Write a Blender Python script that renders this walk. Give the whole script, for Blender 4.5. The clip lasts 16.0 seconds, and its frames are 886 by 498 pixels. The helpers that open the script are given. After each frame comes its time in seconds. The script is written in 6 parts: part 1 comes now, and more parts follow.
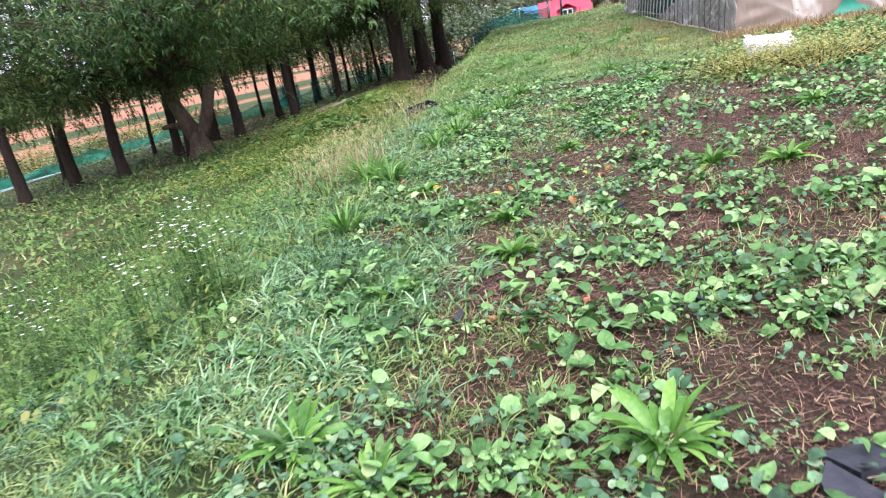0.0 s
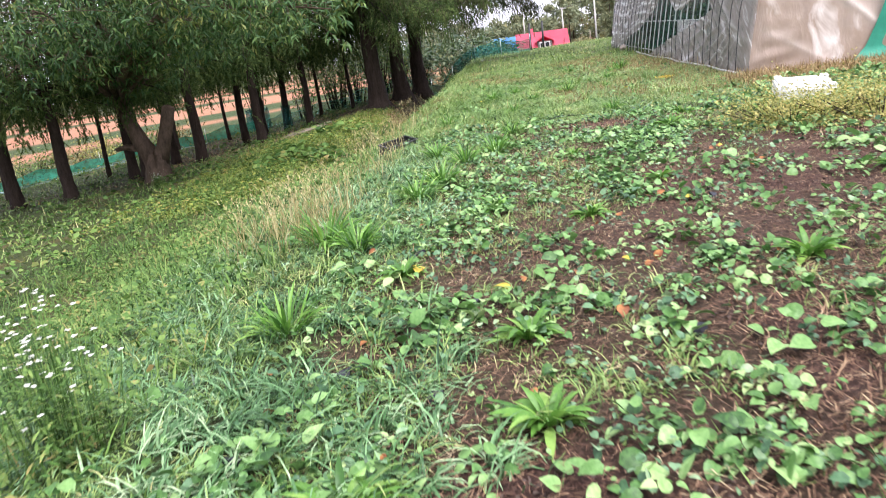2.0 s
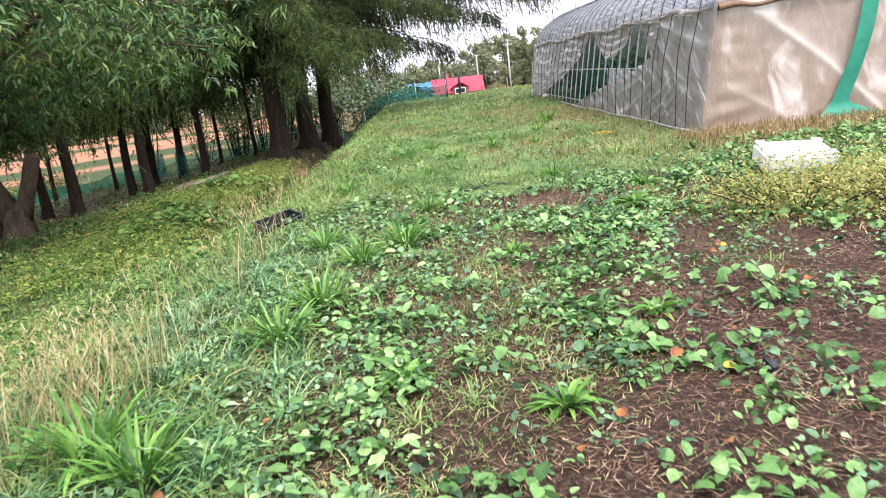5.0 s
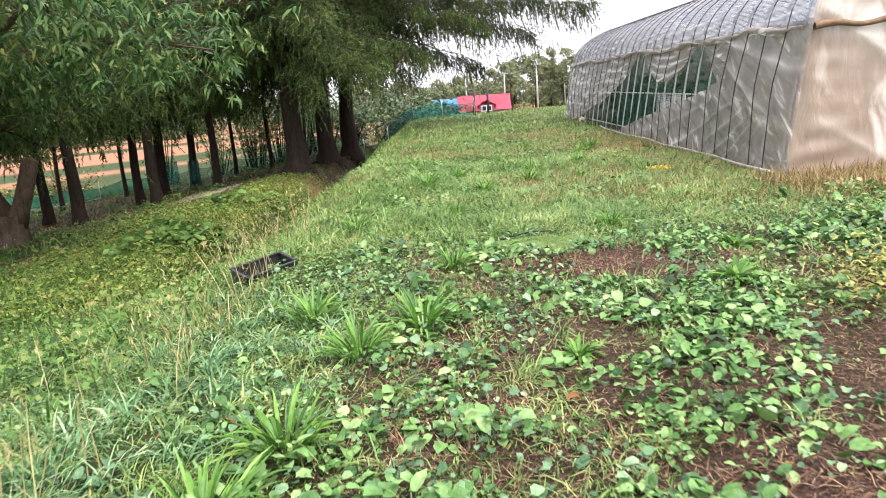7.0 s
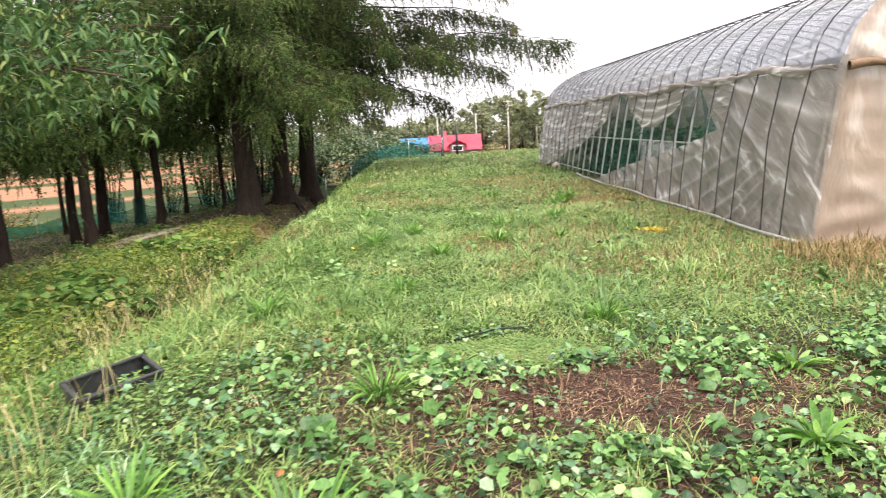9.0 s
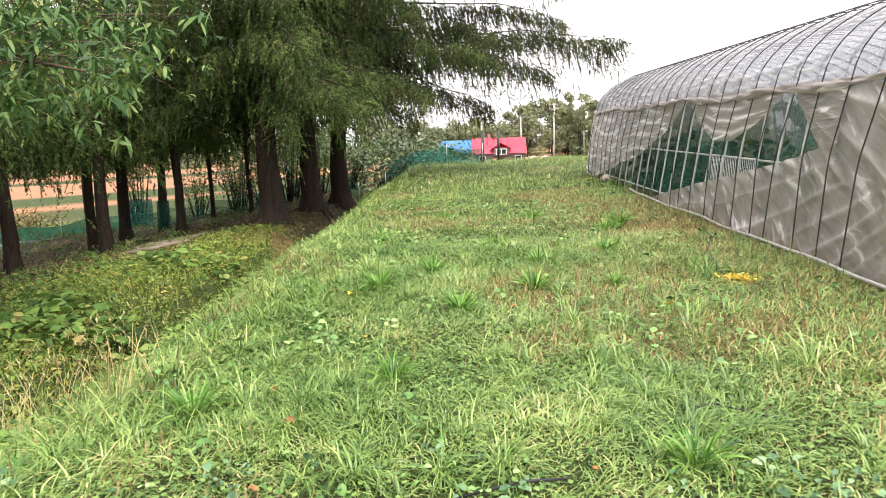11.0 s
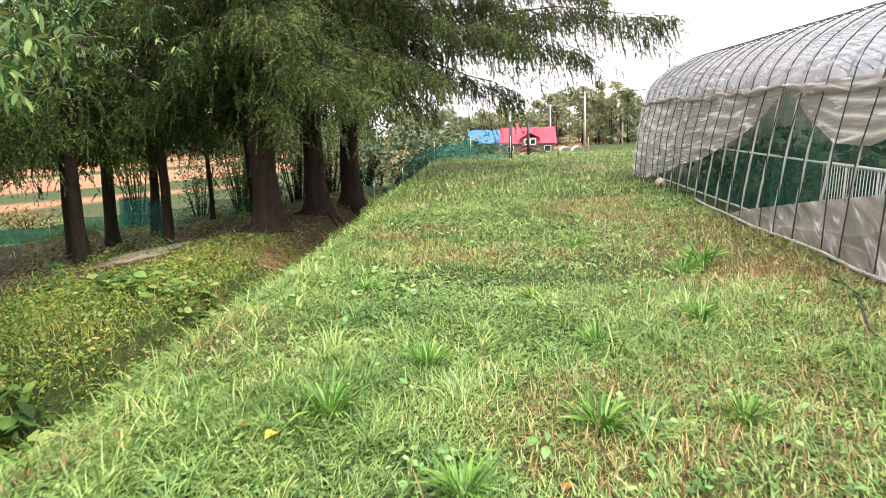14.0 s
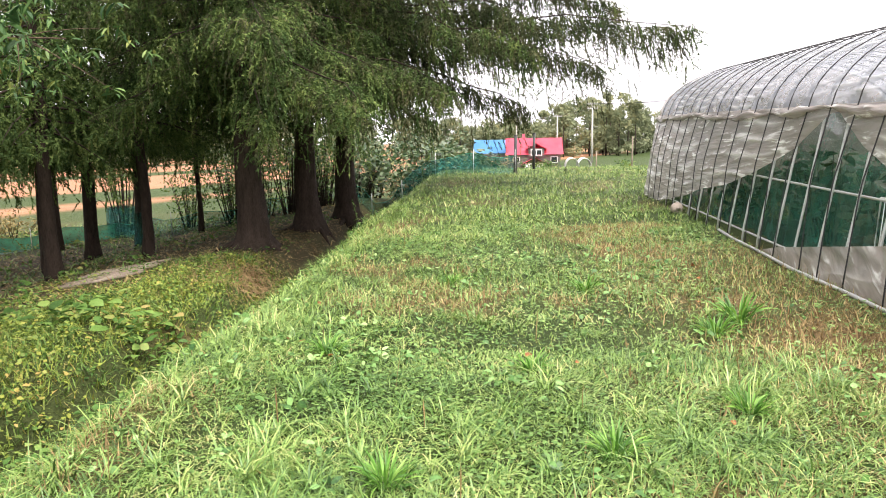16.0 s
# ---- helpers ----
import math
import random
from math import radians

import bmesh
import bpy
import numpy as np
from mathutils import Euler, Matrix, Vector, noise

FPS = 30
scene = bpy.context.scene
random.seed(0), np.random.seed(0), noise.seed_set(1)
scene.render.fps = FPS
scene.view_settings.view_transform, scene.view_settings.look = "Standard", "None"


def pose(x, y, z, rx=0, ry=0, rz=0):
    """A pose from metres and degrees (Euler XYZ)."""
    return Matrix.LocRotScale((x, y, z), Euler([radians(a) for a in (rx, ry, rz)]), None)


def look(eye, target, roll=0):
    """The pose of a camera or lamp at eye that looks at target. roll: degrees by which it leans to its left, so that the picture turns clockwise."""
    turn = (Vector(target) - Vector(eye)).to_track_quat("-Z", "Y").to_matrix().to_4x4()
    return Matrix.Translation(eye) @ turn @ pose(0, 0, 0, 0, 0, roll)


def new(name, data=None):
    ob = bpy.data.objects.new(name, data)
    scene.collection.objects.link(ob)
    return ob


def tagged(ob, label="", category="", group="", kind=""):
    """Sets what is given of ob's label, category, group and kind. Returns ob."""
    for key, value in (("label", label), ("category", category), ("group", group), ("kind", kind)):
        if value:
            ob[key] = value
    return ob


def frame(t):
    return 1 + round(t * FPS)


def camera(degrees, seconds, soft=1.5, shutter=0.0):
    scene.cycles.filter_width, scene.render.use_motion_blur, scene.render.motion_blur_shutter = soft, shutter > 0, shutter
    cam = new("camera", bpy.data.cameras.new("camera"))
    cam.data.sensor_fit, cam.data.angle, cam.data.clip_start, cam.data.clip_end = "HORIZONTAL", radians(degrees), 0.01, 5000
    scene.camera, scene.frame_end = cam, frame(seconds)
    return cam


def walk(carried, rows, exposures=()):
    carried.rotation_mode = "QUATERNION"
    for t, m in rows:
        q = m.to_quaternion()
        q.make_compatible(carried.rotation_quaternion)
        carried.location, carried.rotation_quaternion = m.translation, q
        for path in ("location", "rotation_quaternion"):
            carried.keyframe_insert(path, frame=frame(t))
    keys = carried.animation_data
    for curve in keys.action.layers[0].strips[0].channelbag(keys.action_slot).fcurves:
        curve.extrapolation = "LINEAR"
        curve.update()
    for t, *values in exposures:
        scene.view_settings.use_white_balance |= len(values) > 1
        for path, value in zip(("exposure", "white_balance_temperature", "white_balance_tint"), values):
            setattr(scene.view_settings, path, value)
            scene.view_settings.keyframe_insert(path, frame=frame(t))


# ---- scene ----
cam = camera(62.0, 16.0, 0.95, 0.3)
METRES, EYE, TILT, LEAN, TURN = 15.0, 1.5, 0.0, 0.0, 9.5
ROWS = [
    (0.0, 0.0, 0.0, 0.0, -3.17, -17.98, 9.83),
    (0.5, -0.0045, 0.0312, 0.0013, -5.61, -18.2, 8.01),
    (1.0, -0.0074, 0.0556, 0.0009, -1.99, -17.88, 7.63),
    (1.5, -0.0012, 0.0855, 0.0014, -0.48, -17.68, 8.08),
    (2.0, 0.0001, 0.1227, -0.0036, -4.9, -16.21, 7.52),
    (2.5, -0.0021, 0.1581, -0.0038, 0.97, -14.12, 7.73),
    (3.0, 0.005, 0.1886, -0.0017, 0.61, -14.21, 8.06),
    (3.5, 0.007, 0.2182, -0.002, -10.25, -15.37, 6.94),
    (4.0, 0.0137, 0.241, -0.0022, -8.19, -15.46, 7.18),
    (4.5, 0.0237, 0.2631, -0.0027, -8.09, -14.62, 6.63),
    (5.0, 0.0316, 0.2937, -0.0039, -11.24, -13.73, 6.43),
    (7.5, 0.0527, 0.4502, -0.0036, -9.18, -11.37, 3.54),
    (8.0, 0.0573, 0.4873, -0.0006, -10.23, -9.17, 2.43),
    (8.5, 0.0715, 0.517, -0.0014, -8.93, -8.77, 2.53),
    (9.0, 0.0863, 0.5427, -0.0029, -11.33, -9.54, 2.66),
    (9.5, 0.0964, 0.5759, 0.0008, -16.05, -9.2, 3.04),
    (10.0, 0.1089, 0.6074, 0.0011, -10.93, -8.22, 2.22),
    (12.5, 0.1434, 0.7697, 0.0072, -6.57, -11.7, 1.52),
    (13.0, 0.1511, 0.8061, 0.0044, -5.41, -11.8, 1.33),
    (13.5, 0.1602, 0.8436, 0.0079, -4.19, -11.33, 1.4),
    (14.0, 0.1654, 0.8769, 0.0106, -5.72, -10.08, 1.84),
    (14.5, 0.174, 0.917, 0.0119, -3.65, -9.6, 0.49),
    (15.0, 0.1789, 0.9442, 0.015, -4.3, -10.05, -0.7),
    (15.5, 0.1807, 0.96, 0.0173, -4.95, -9.77, -0.34),
    (16.0, 0.1875, 0.9678, 0.0186, -5.18, -9.45, 0.9),
]
walk(cam, [(t, pose(0, 0, EYE, TILT, LEAN, TURN) @ pose(METRES * x, METRES * y, METRES * z, 90 + pitch, roll, yaw)) for t, x, y, z, yaw, pitch, roll in ROWS],
     [(0.0, 0.67, 5850, 22), (3.0, 0.73, 6250, 21), (5.0, 0.73, 6200, 18), (9.0, 0.80, 6850, 16), (12.5, 0.90, 6950, 16), (16.0, 1.0, 6850, 16)])

# ---- overcast daylight ----
world = bpy.data.worlds.new("overcast_sky")
scene.world = world
world.use_nodes = True
wn, wl = world.node_tree.nodes, world.node_tree.links
sky = wn.new("ShaderNodeTexSky")
sky.sky_type, sky.sun_disc = "NISHITA", False
sky.sun_elevation, sky.sun_rotation = radians(48), radians(150)
sky.air_density, sky.dust_density, sky.ozone_density = 1.0, 4.0, 1.0
pale = wn.new("ShaderNodeHueSaturation")
pale.inputs["Saturation"].default_value = 0.18
wl.new(sky.outputs["Color"], pale.inputs["Color"])
cloud = wn.new("ShaderNodeMix")
cloud.data_type = "RGBA"
cloud.inputs[0].default_value = 0.75
cloud.inputs[7].default_value = (13.5, 13.9, 14.6, 1)
wl.new(pale.outputs["Color"], cloud.inputs[6])
wl.new(cloud.outputs[2], wn["Background"].inputs["Color"])
wn["Background"].inputs["Strength"].default_value = 0.085

sun_data = bpy.data.lights.new("sun", "SUN")
sun_data.energy, sun_data.angle, sun_data.color = 4.0, radians(50), (1.0, 0.97, 0.92)
sun = new("sun", sun_data)
sun.matrix_world = look((6, -7, 18), (0, 0, 0))

# ---- materials ----
def node_mat(name):
    m = bpy.data.materials.new(name)
    m.use_nodes = True
    nt = m.node_tree
    return m, nt.nodes, nt.links, nt.nodes["Principled BSDF"]


def ramp(nodes, stops):
    r = nodes.new("ShaderNodeValToRGB")
    while len(r.color_ramp.elements) < len(stops):
        r.color_ramp.elements.new(0.5)
    for e, (p, c) in zip(r.color_ramp.elements, stops):
        e.position, e.color = p, (*c, 1)
    return r


def noise_tex(nodes, links, coord, scale, detail=5.0, rough=0.6, stretch=None):
    n = nodes.new("ShaderNodeTexNoise")
    n.inputs["Scale"].default_value, n.inputs["Detail"].default_value, n.inputs["Roughness"].default_value = scale, detail, rough
    if stretch:
        mp = nodes.new("ShaderNodeMapping")
        mp.inputs["Scale"].default_value = stretch
        links.new(coord, mp.inputs["Vector"])
        coord = mp.outputs["Vector"]
    links.new(coord, n.inputs["Vector"])
    return n


def surface(name, dark, light, scale=6.0, fine=60.0, rough=0.8, bump=0.3, metal=0.0, stretch=None, depth=0.02, spec=0.4):
    """Two-scale mottled paint, wood, soil, bark."""
    m, n, l, b = node_mat(name)
    co = n.new("ShaderNodeTexCoord").outputs["Object"]
    a = noise_tex(n, l, co, scale, 6, 0.65, stretch)
    f = noise_tex(n, l, co, fine, 4, 0.6, stretch)
    mix = n.new("ShaderNodeMath")
    mix.operation = "MULTIPLY_ADD"
    mix.inputs[1].default_value = 0.4
    l.new(f.outputs["Fac"], mix.inputs[0])
    half = n.new("ShaderNodeMath")
    half.operation = "MULTIPLY"
    half.inputs[1].default_value = 0.6
    l.new(a.outputs["Fac"], half.inputs[0])
    l.new(half.outputs[0], mix.inputs[2])
    r = ramp(n, [(0.32, dark), (0.68, light)])
    l.new(mix.outputs[0], r.inputs["Fac"])
    l.new(r.outputs["Color"], b.inputs["Base Color"])
    b.inputs["Roughness"].default_value, b.inputs["Metallic"].default_value = rough, metal
    b.inputs["Specular IOR Level"].default_value = spec
    if bump:
        bp = n.new("ShaderNodeBump")
        bp.inputs["Strength"].default_value, bp.inputs["Distance"].default_value = bump, depth
        l.new(mix.outputs[0], bp.inputs["Height"])
        l.new(bp.outputs["Normal"], b.inputs["Normal"])
    return m


def leafy(name, stops, rough=0.5, through_light=0.22, patch=1.2, spec=0.35, each=0.8):
    """Leaves and blades: each one its own tint, patches of tint over the ground, light coming through."""
    m, n, l, b = node_mat(name)
    geo = n.new("ShaderNodeNewGeometry")
    co = n.new("ShaderNodeTexCoord").outputs["Object"]
    pn = noise_tex(n, l, co, patch, 3, 0.6)
    add = n.new("ShaderNodeMath")
    add.operation = "MULTIPLY_ADD"
    add.inputs[1].default_value = each
    l.new(geo.outputs["Random Per Island"], add.inputs[0])
    sc = n.new("ShaderNodeMath")
    sc.operation = "MULTIPLY_ADD"
    sc.inputs[1].default_value, sc.inputs[2].default_value = 1.2 + (0.8 - each), -0.5
    l.new(pn.outputs["Fac"], sc.inputs[0])
    l.new(sc.outputs[0], add.inputs[2])
    blotch = noise_tex(n, l, co, 55, 3, 0.6)
    vary = n.new("ShaderNodeMath")
    vary.operation = "MULTIPLY_ADD"
    vary.inputs[1].default_value, vary.inputs[2].default_value = 0.7, -0.35
    l.new(blotch.outputs["Fac"], vary.inputs[0])
    both = n.new("ShaderNodeMath")
    l.new(add.outputs[0], both.inputs[0])
    l.new(vary.outputs[0], both.inputs[1])
    r = ramp(n, stops)
    l.new(both.outputs[0], r.inputs["Fac"])
    l.new(r.outputs["Color"], b.inputs["Base Color"])
    b.inputs["Roughness"].default_value = rough
    b.inputs["Specular IOR Level"].default_value = spec
    tr = n.new("ShaderNodeBsdfTranslucent")
    l.new(r.outputs["Color"], tr.inputs["Color"])
    ms = n.new("ShaderNodeMixShader")
    ms.inputs["Fac"].default_value = through_light
    l.new(b.outputs[0], ms.inputs[1])
    l.new(tr.outputs[0], ms.inputs[2])
    l.new(ms.outputs[0], n["Material Output"].inputs["Surface"])
    return m


M_BARK_DARK = surface("spruce_bark", (0.012, 0.009, 0.007), (0.065, 0.046, 0.036), 9, 45, 0.9, 0.9, stretch=(1, 1, 0.25), depth=0.05, spec=0.2)
M_BARK_PALE = surface("chestnut_bark", (0.03, 0.022, 0.016), (0.17, 0.12, 0.085), 7, 40, 0.9, 0.9, stretch=(1, 1, 0.3), depth=0.05, spec=0.2)
M_NEEDLE = leafy("spruce_needles", [(0.0, (0.018, 0.036, 0.013)), (0.4, (0.055, 0.096, 0.030)), (0.75, (0.125, 0.175, 0.052)), (1.0, (0.22, 0.25, 0.085))], 0.85, 0.2, 1.3, 0.08, 0.4)
M_NEEDLE_OLD = leafy("old_spruce_needles", [(0.0, (0.018, 0.027, 0.014)), (0.5, (0.056, 0.070, 0.031)), (1.0, (0.15, 0.14, 0.07))], 0.85, 0.2, 1.3, 0.08, 0.4)
M_CHESTNUT = leafy("chestnut_leaves", [(0.0, (0.02, 0.055, 0.02)), (0.45, (0.052, 0.12, 0.036)), (0.8, (0.12, 0.21, 0.06)), (1.0, (0.25, 0.27, 0.07))], 0.5, 0.25, 0.5, 0.25)
M_GALV = surface("galvanised_pipe", (0.42, 0.43, 0.42), (0.62, 0.63, 0.62), 8, 80, 0.45, 0.1, 0.6)
M_ROPE = surface("black_band", (0.012, 0.012, 0.013), (0.035, 0.035, 0.037), 20, 120, 0.6, 0.2)
M_BLACK_PLASTIC = surface("black_plastic", (0.012, 0.013, 0.015), (0.05, 0.05, 0.052), 6, 70, 0.45, 0.2)
M_STYRO = surface("white_foam", (0.62, 0.62, 0.60), (0.85, 0.85, 0.84), 5, 120, 0.7, 0.15)
M_RED_ROOF = surface("red_sheet_roof", (0.66, 0.09, 0.15), (0.78, 0.15, 0.21), 0.8, 12, 0.5, 0.1)
M_BLUE_ROOF = surface("blue_sheet_roof", (0.08, 0.30, 0.62), (0.13, 0.40, 0.75), 0.8, 12, 0.5, 0.1)
M_HOUSE_WALL = surface("grey_boarding", (0.10, 0.09, 0.085), (0.20, 0.18, 0.165), 1, 14, 0.8, 0.2)
M_WHITE_PAINT = surface("white_paint", (0.62, 0.62, 0.60), (0.82, 0.82, 0.80), 3, 40, 0.5, 0.1)
M_CONCRETE_POLE = surface("concrete_pole", (0.38, 0.37, 0.35), (0.55, 0.53, 0.50), 2, 30, 0.85, 0.2)
M_WOOD_OLD = surface("weathered_wood", (0.13, 0.10, 0.075), (0.36, 0.30, 0.24), 5, 60, 0.85, 0.5, stretch=(1, 0.15, 1))
M_STRAW = leafy("dead_straw", [(0.0, (0.10, 0.06, 0.03)), (0.5, (0.30, 0.20, 0.10)), (1.0, (0.48, 0.36, 0.19))], 0.75, 0.2, 2.0)


def film(name, tint, crease, clear, gloss, stretch, turn=0.0, streak=(0.56, 0.70), fine=3.0, bump=0.6, dirt=(0.30, 0.26, 0.21), haze=0.45, patchy=1.0):
    """Weathered greenhouse sheeting: partly clear, dirty in patches, with white creases that run one way: clouded film
    and painted highlights.
    """
    m, n, l, b = node_mat(name)
    co = n.new("ShaderNodeTexCoord").outputs["Object"]
    mp = n.new("ShaderNodeMapping")
    mp.inputs["Rotation"].default_value = (radians(turn), 0, 0)
    l.new(co, mp.inputs["Vector"])
    a = noise_tex(n, l, mp.outputs["Vector"], fine, 4, 0.5, stretch)
    a.inputs["Distortion"].default_value = 0.5
    d = noise_tex(n, l, co, 0.9, 6, 0.7)
    g = noise_tex(n, l, co, 25, 4, 0.6)
    base = ramp(n, [(0.35, tint), (0.70, dirt)])
    l.new(d.outputs["Fac"], base.inputs["Fac"])
    # noise streaks whiten the film: highlights painted in, along with its clouding
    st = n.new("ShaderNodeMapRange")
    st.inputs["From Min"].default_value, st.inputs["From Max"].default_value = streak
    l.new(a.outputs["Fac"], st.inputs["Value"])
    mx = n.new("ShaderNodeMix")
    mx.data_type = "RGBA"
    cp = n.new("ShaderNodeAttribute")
    cp.attribute_name = "crease_glint"
    milky_glint = n.new("ShaderNodeMath")
    milky_glint.operation = "MAXIMUM"
    l.new(st.outputs["Result"], milky_glint.inputs[0])
    l.new(cp.outputs["Fac"], milky_glint.inputs[1])
    l.new(milky_glint.outputs[0], mx.inputs[0])
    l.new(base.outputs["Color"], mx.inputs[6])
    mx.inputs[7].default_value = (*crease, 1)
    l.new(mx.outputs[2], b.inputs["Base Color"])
    b.inputs["Roughness"].default_value = gloss
    b.inputs["Specular IOR Level"].default_value = 0.7
    add = n.new("ShaderNodeMath")
    add.operation = "MULTIPLY_ADD"
    add.inputs[1].default_value = 0.03
    l.new(g.outputs["Fac"], add.inputs[0])
    l.new(a.outputs["Fac"], add.inputs[2])
    bp = n.new("ShaderNodeBump")
    bp.inputs["Strength"].default_value, bp.inputs["Distance"].default_value = bump, 0.1
    l.new(add.outputs[0], bp.inputs["Height"])
    l.new(bp.outputs["Normal"], b.inputs["Normal"])
    tl = n.new("ShaderNodeBsdfTranslucent")
    l.new(mx.outputs[2], tl.inputs["Color"])
    l.new(bp.outputs["Normal"], tl.inputs["Normal"])
    m1 = n.new("ShaderNodeMixShader")
    m1.inputs["Fac"].default_value = haze
    l.new(b.outputs[0], m1.inputs[1])
    l.new(tl.outputs[0], m1.inputs[2])
    tp = n.new("ShaderNodeBsdfTransparent")
    m2 = n.new("ShaderNodeMixShader")
    cr = n.new("ShaderNodeMapRange")
    cr.inputs["From Min"].default_value, cr.inputs["From Max"].default_value = 0.35, 0.68
    cr.inputs["To Min"].default_value, cr.inputs["To Max"].default_value = min(1.0, clear + 0.15 * patchy), max(0.0, clear - 0.2 * patchy)
    l.new(a.outputs["Fac"], cr.inputs["Value"])
    keep = n.new("ShaderNodeMath")
    keep.operation = "MULTIPLY_ADD"
    keep.inputs[1].default_value, keep.use_clamp = -0.4, True
    l.new(cp.outputs["Fac"], keep.inputs[0])
    l.new(cr.outputs["Result"], keep.inputs[2])
    l.new(keep.outputs[0], m2.inputs["Fac"])
    l.new(m1.outputs[0], m2.inputs[1])
    l.new(tp.outputs[0], m2.inputs[2])
    l.new(m2.outputs[0], n["Material Output"].inputs["Surface"])
    return m


# second colour of each film: near-white for the painted glints on creases
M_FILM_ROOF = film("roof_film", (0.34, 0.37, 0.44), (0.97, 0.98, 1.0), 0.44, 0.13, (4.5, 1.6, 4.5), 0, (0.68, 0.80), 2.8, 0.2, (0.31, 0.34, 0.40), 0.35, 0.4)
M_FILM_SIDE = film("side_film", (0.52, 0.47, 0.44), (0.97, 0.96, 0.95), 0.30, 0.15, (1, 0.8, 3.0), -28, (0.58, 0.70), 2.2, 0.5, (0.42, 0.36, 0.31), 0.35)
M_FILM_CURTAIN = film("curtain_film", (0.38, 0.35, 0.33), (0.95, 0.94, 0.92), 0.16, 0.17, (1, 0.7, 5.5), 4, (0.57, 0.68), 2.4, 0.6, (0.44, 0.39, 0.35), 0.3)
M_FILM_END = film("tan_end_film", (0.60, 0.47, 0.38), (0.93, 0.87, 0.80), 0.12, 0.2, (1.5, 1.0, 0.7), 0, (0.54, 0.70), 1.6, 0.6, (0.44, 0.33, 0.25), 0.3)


def net_mat(name, colour, cells, open_part):
    """Knotted net: threads with gaps between them."""
    m, n, l, b = node_mat(name)
    co = n.new("ShaderNodeTexCoord").outputs["Object"]
    nz = noise_tex(n, l, co, 4, 5, 0.6)
    r = ramp(n, [(0.3, tuple(c * 0.35 for c in colour)), (0.7, colour)])
    l.new(nz.outputs["Fac"], r.inputs["Fac"])
    l.new(r.outputs["Color"], b.inputs["Base Color"])
    b.inputs["Roughness"].default_value = 0.7
    v = n.new("ShaderNodeTexVoronoi")
    v.inputs["Scale"].default_value = cells
    l.new(co, v.inputs["Vector"])
    lt = n.new("ShaderNodeMapRange")
    lt.inputs["From Min"].default_value, lt.inputs["From Max"].default_value = 0.25, 0.5
    lt.inputs["To Min"].default_value, lt.inputs["To Max"].default_value = min(1.0, open_part * 1.3), open_part * 0.7
    l.new(v.outputs["Distance"], lt.inputs["Value"])
    tp = n.new("ShaderNodeBsdfTransparent")
    ms = n.new("ShaderNodeMixShader")
    l.new(lt.outputs["Result"], ms.inputs["Fac"])
    l.new(b.outputs[0], ms.inputs[1])
    l.new(tp.outputs[0], ms.inputs[2])
    l.new(ms.outputs[0], n["Material Output"].inputs["Surface"])
    return m


M_NET_GREEN = net_mat("green_net", (0.010, 0.13, 0.085), 60, 0.34)
M_NET_FENCE = net_mat("teal_fence_net", (0.02, 0.24, 0.20), 30, 0.5)
M_NET_BRIGHT = net_mat("turquoise_net", (0.05, 0.55, 0.38), 30, 0.35)
M_PALE_BLUE = surface("pale_blue_hem", (0.38, 0.58, 0.62), (0.62, 0.78, 0.82), 4, 40, 0.6, 0.2)
M_STRIP = surface("bright_green_mesh", (0.012, 0.17, 0.11), (0.03, 0.30, 0.19), 5, 90, 0.6, 0.3)

M_CRUMB = surface("soil_crumb", (0.03, 0.02, 0.015), (0.12, 0.08, 0.06), 15, 90, 0.7, 0.3)
M_OLIVE = leafy("yellowing_weeds", [(0.0, (0.14, 0.17, 0.04)), (0.5, (0.34, 0.34, 0.09)), (1.0, (0.56, 0.46, 0.17))], 0.6, 0.3, 1.5)
M_YELLOW = leafy("yellow_leaves", [(0.0, (0.40, 0.30, 0.04)), (1.0, (0.75, 0.58, 0.08))], 0.6, 0.3)
M_SACK = surface("pale_sack", (0.30, 0.25, 0.21), (0.46, 0.40, 0.34), 6, 90, 0.8, 0.3)
M_SEAM = surface("brown_seam", (0.10, 0.06, 0.035), (0.28, 0.18, 0.11), 12, 80, 0.8, 0.4)
M_BROWNISH = leafy("brown_scrub", [(0.0, (0.10, 0.08, 0.03)), (0.5, (0.22, 0.17, 0.06)), (1.0, (0.36, 0.28, 0.12))], 0.7, 0.2, 1.0)

# ---- the lie of the land ----
def ss(a, b, v):
    t = np.clip((v - a) / (b - a), 0, 1)
    return t * t * (3 - 2 * t)


def wob(x, y, f, seed):
    """Smooth unevenness in -1..1."""
    r = np.random.RandomState(seed)
    out = 0.0
    for k in range(5):
        a, p, q = r.uniform(0, 6.283), r.uniform(0, 6.283), r.uniform(0.6, 1.5) * f
        out = out + np.sin((np.cos(a) * x + np.sin(a) * y) * q + p)
    return out / 3.0


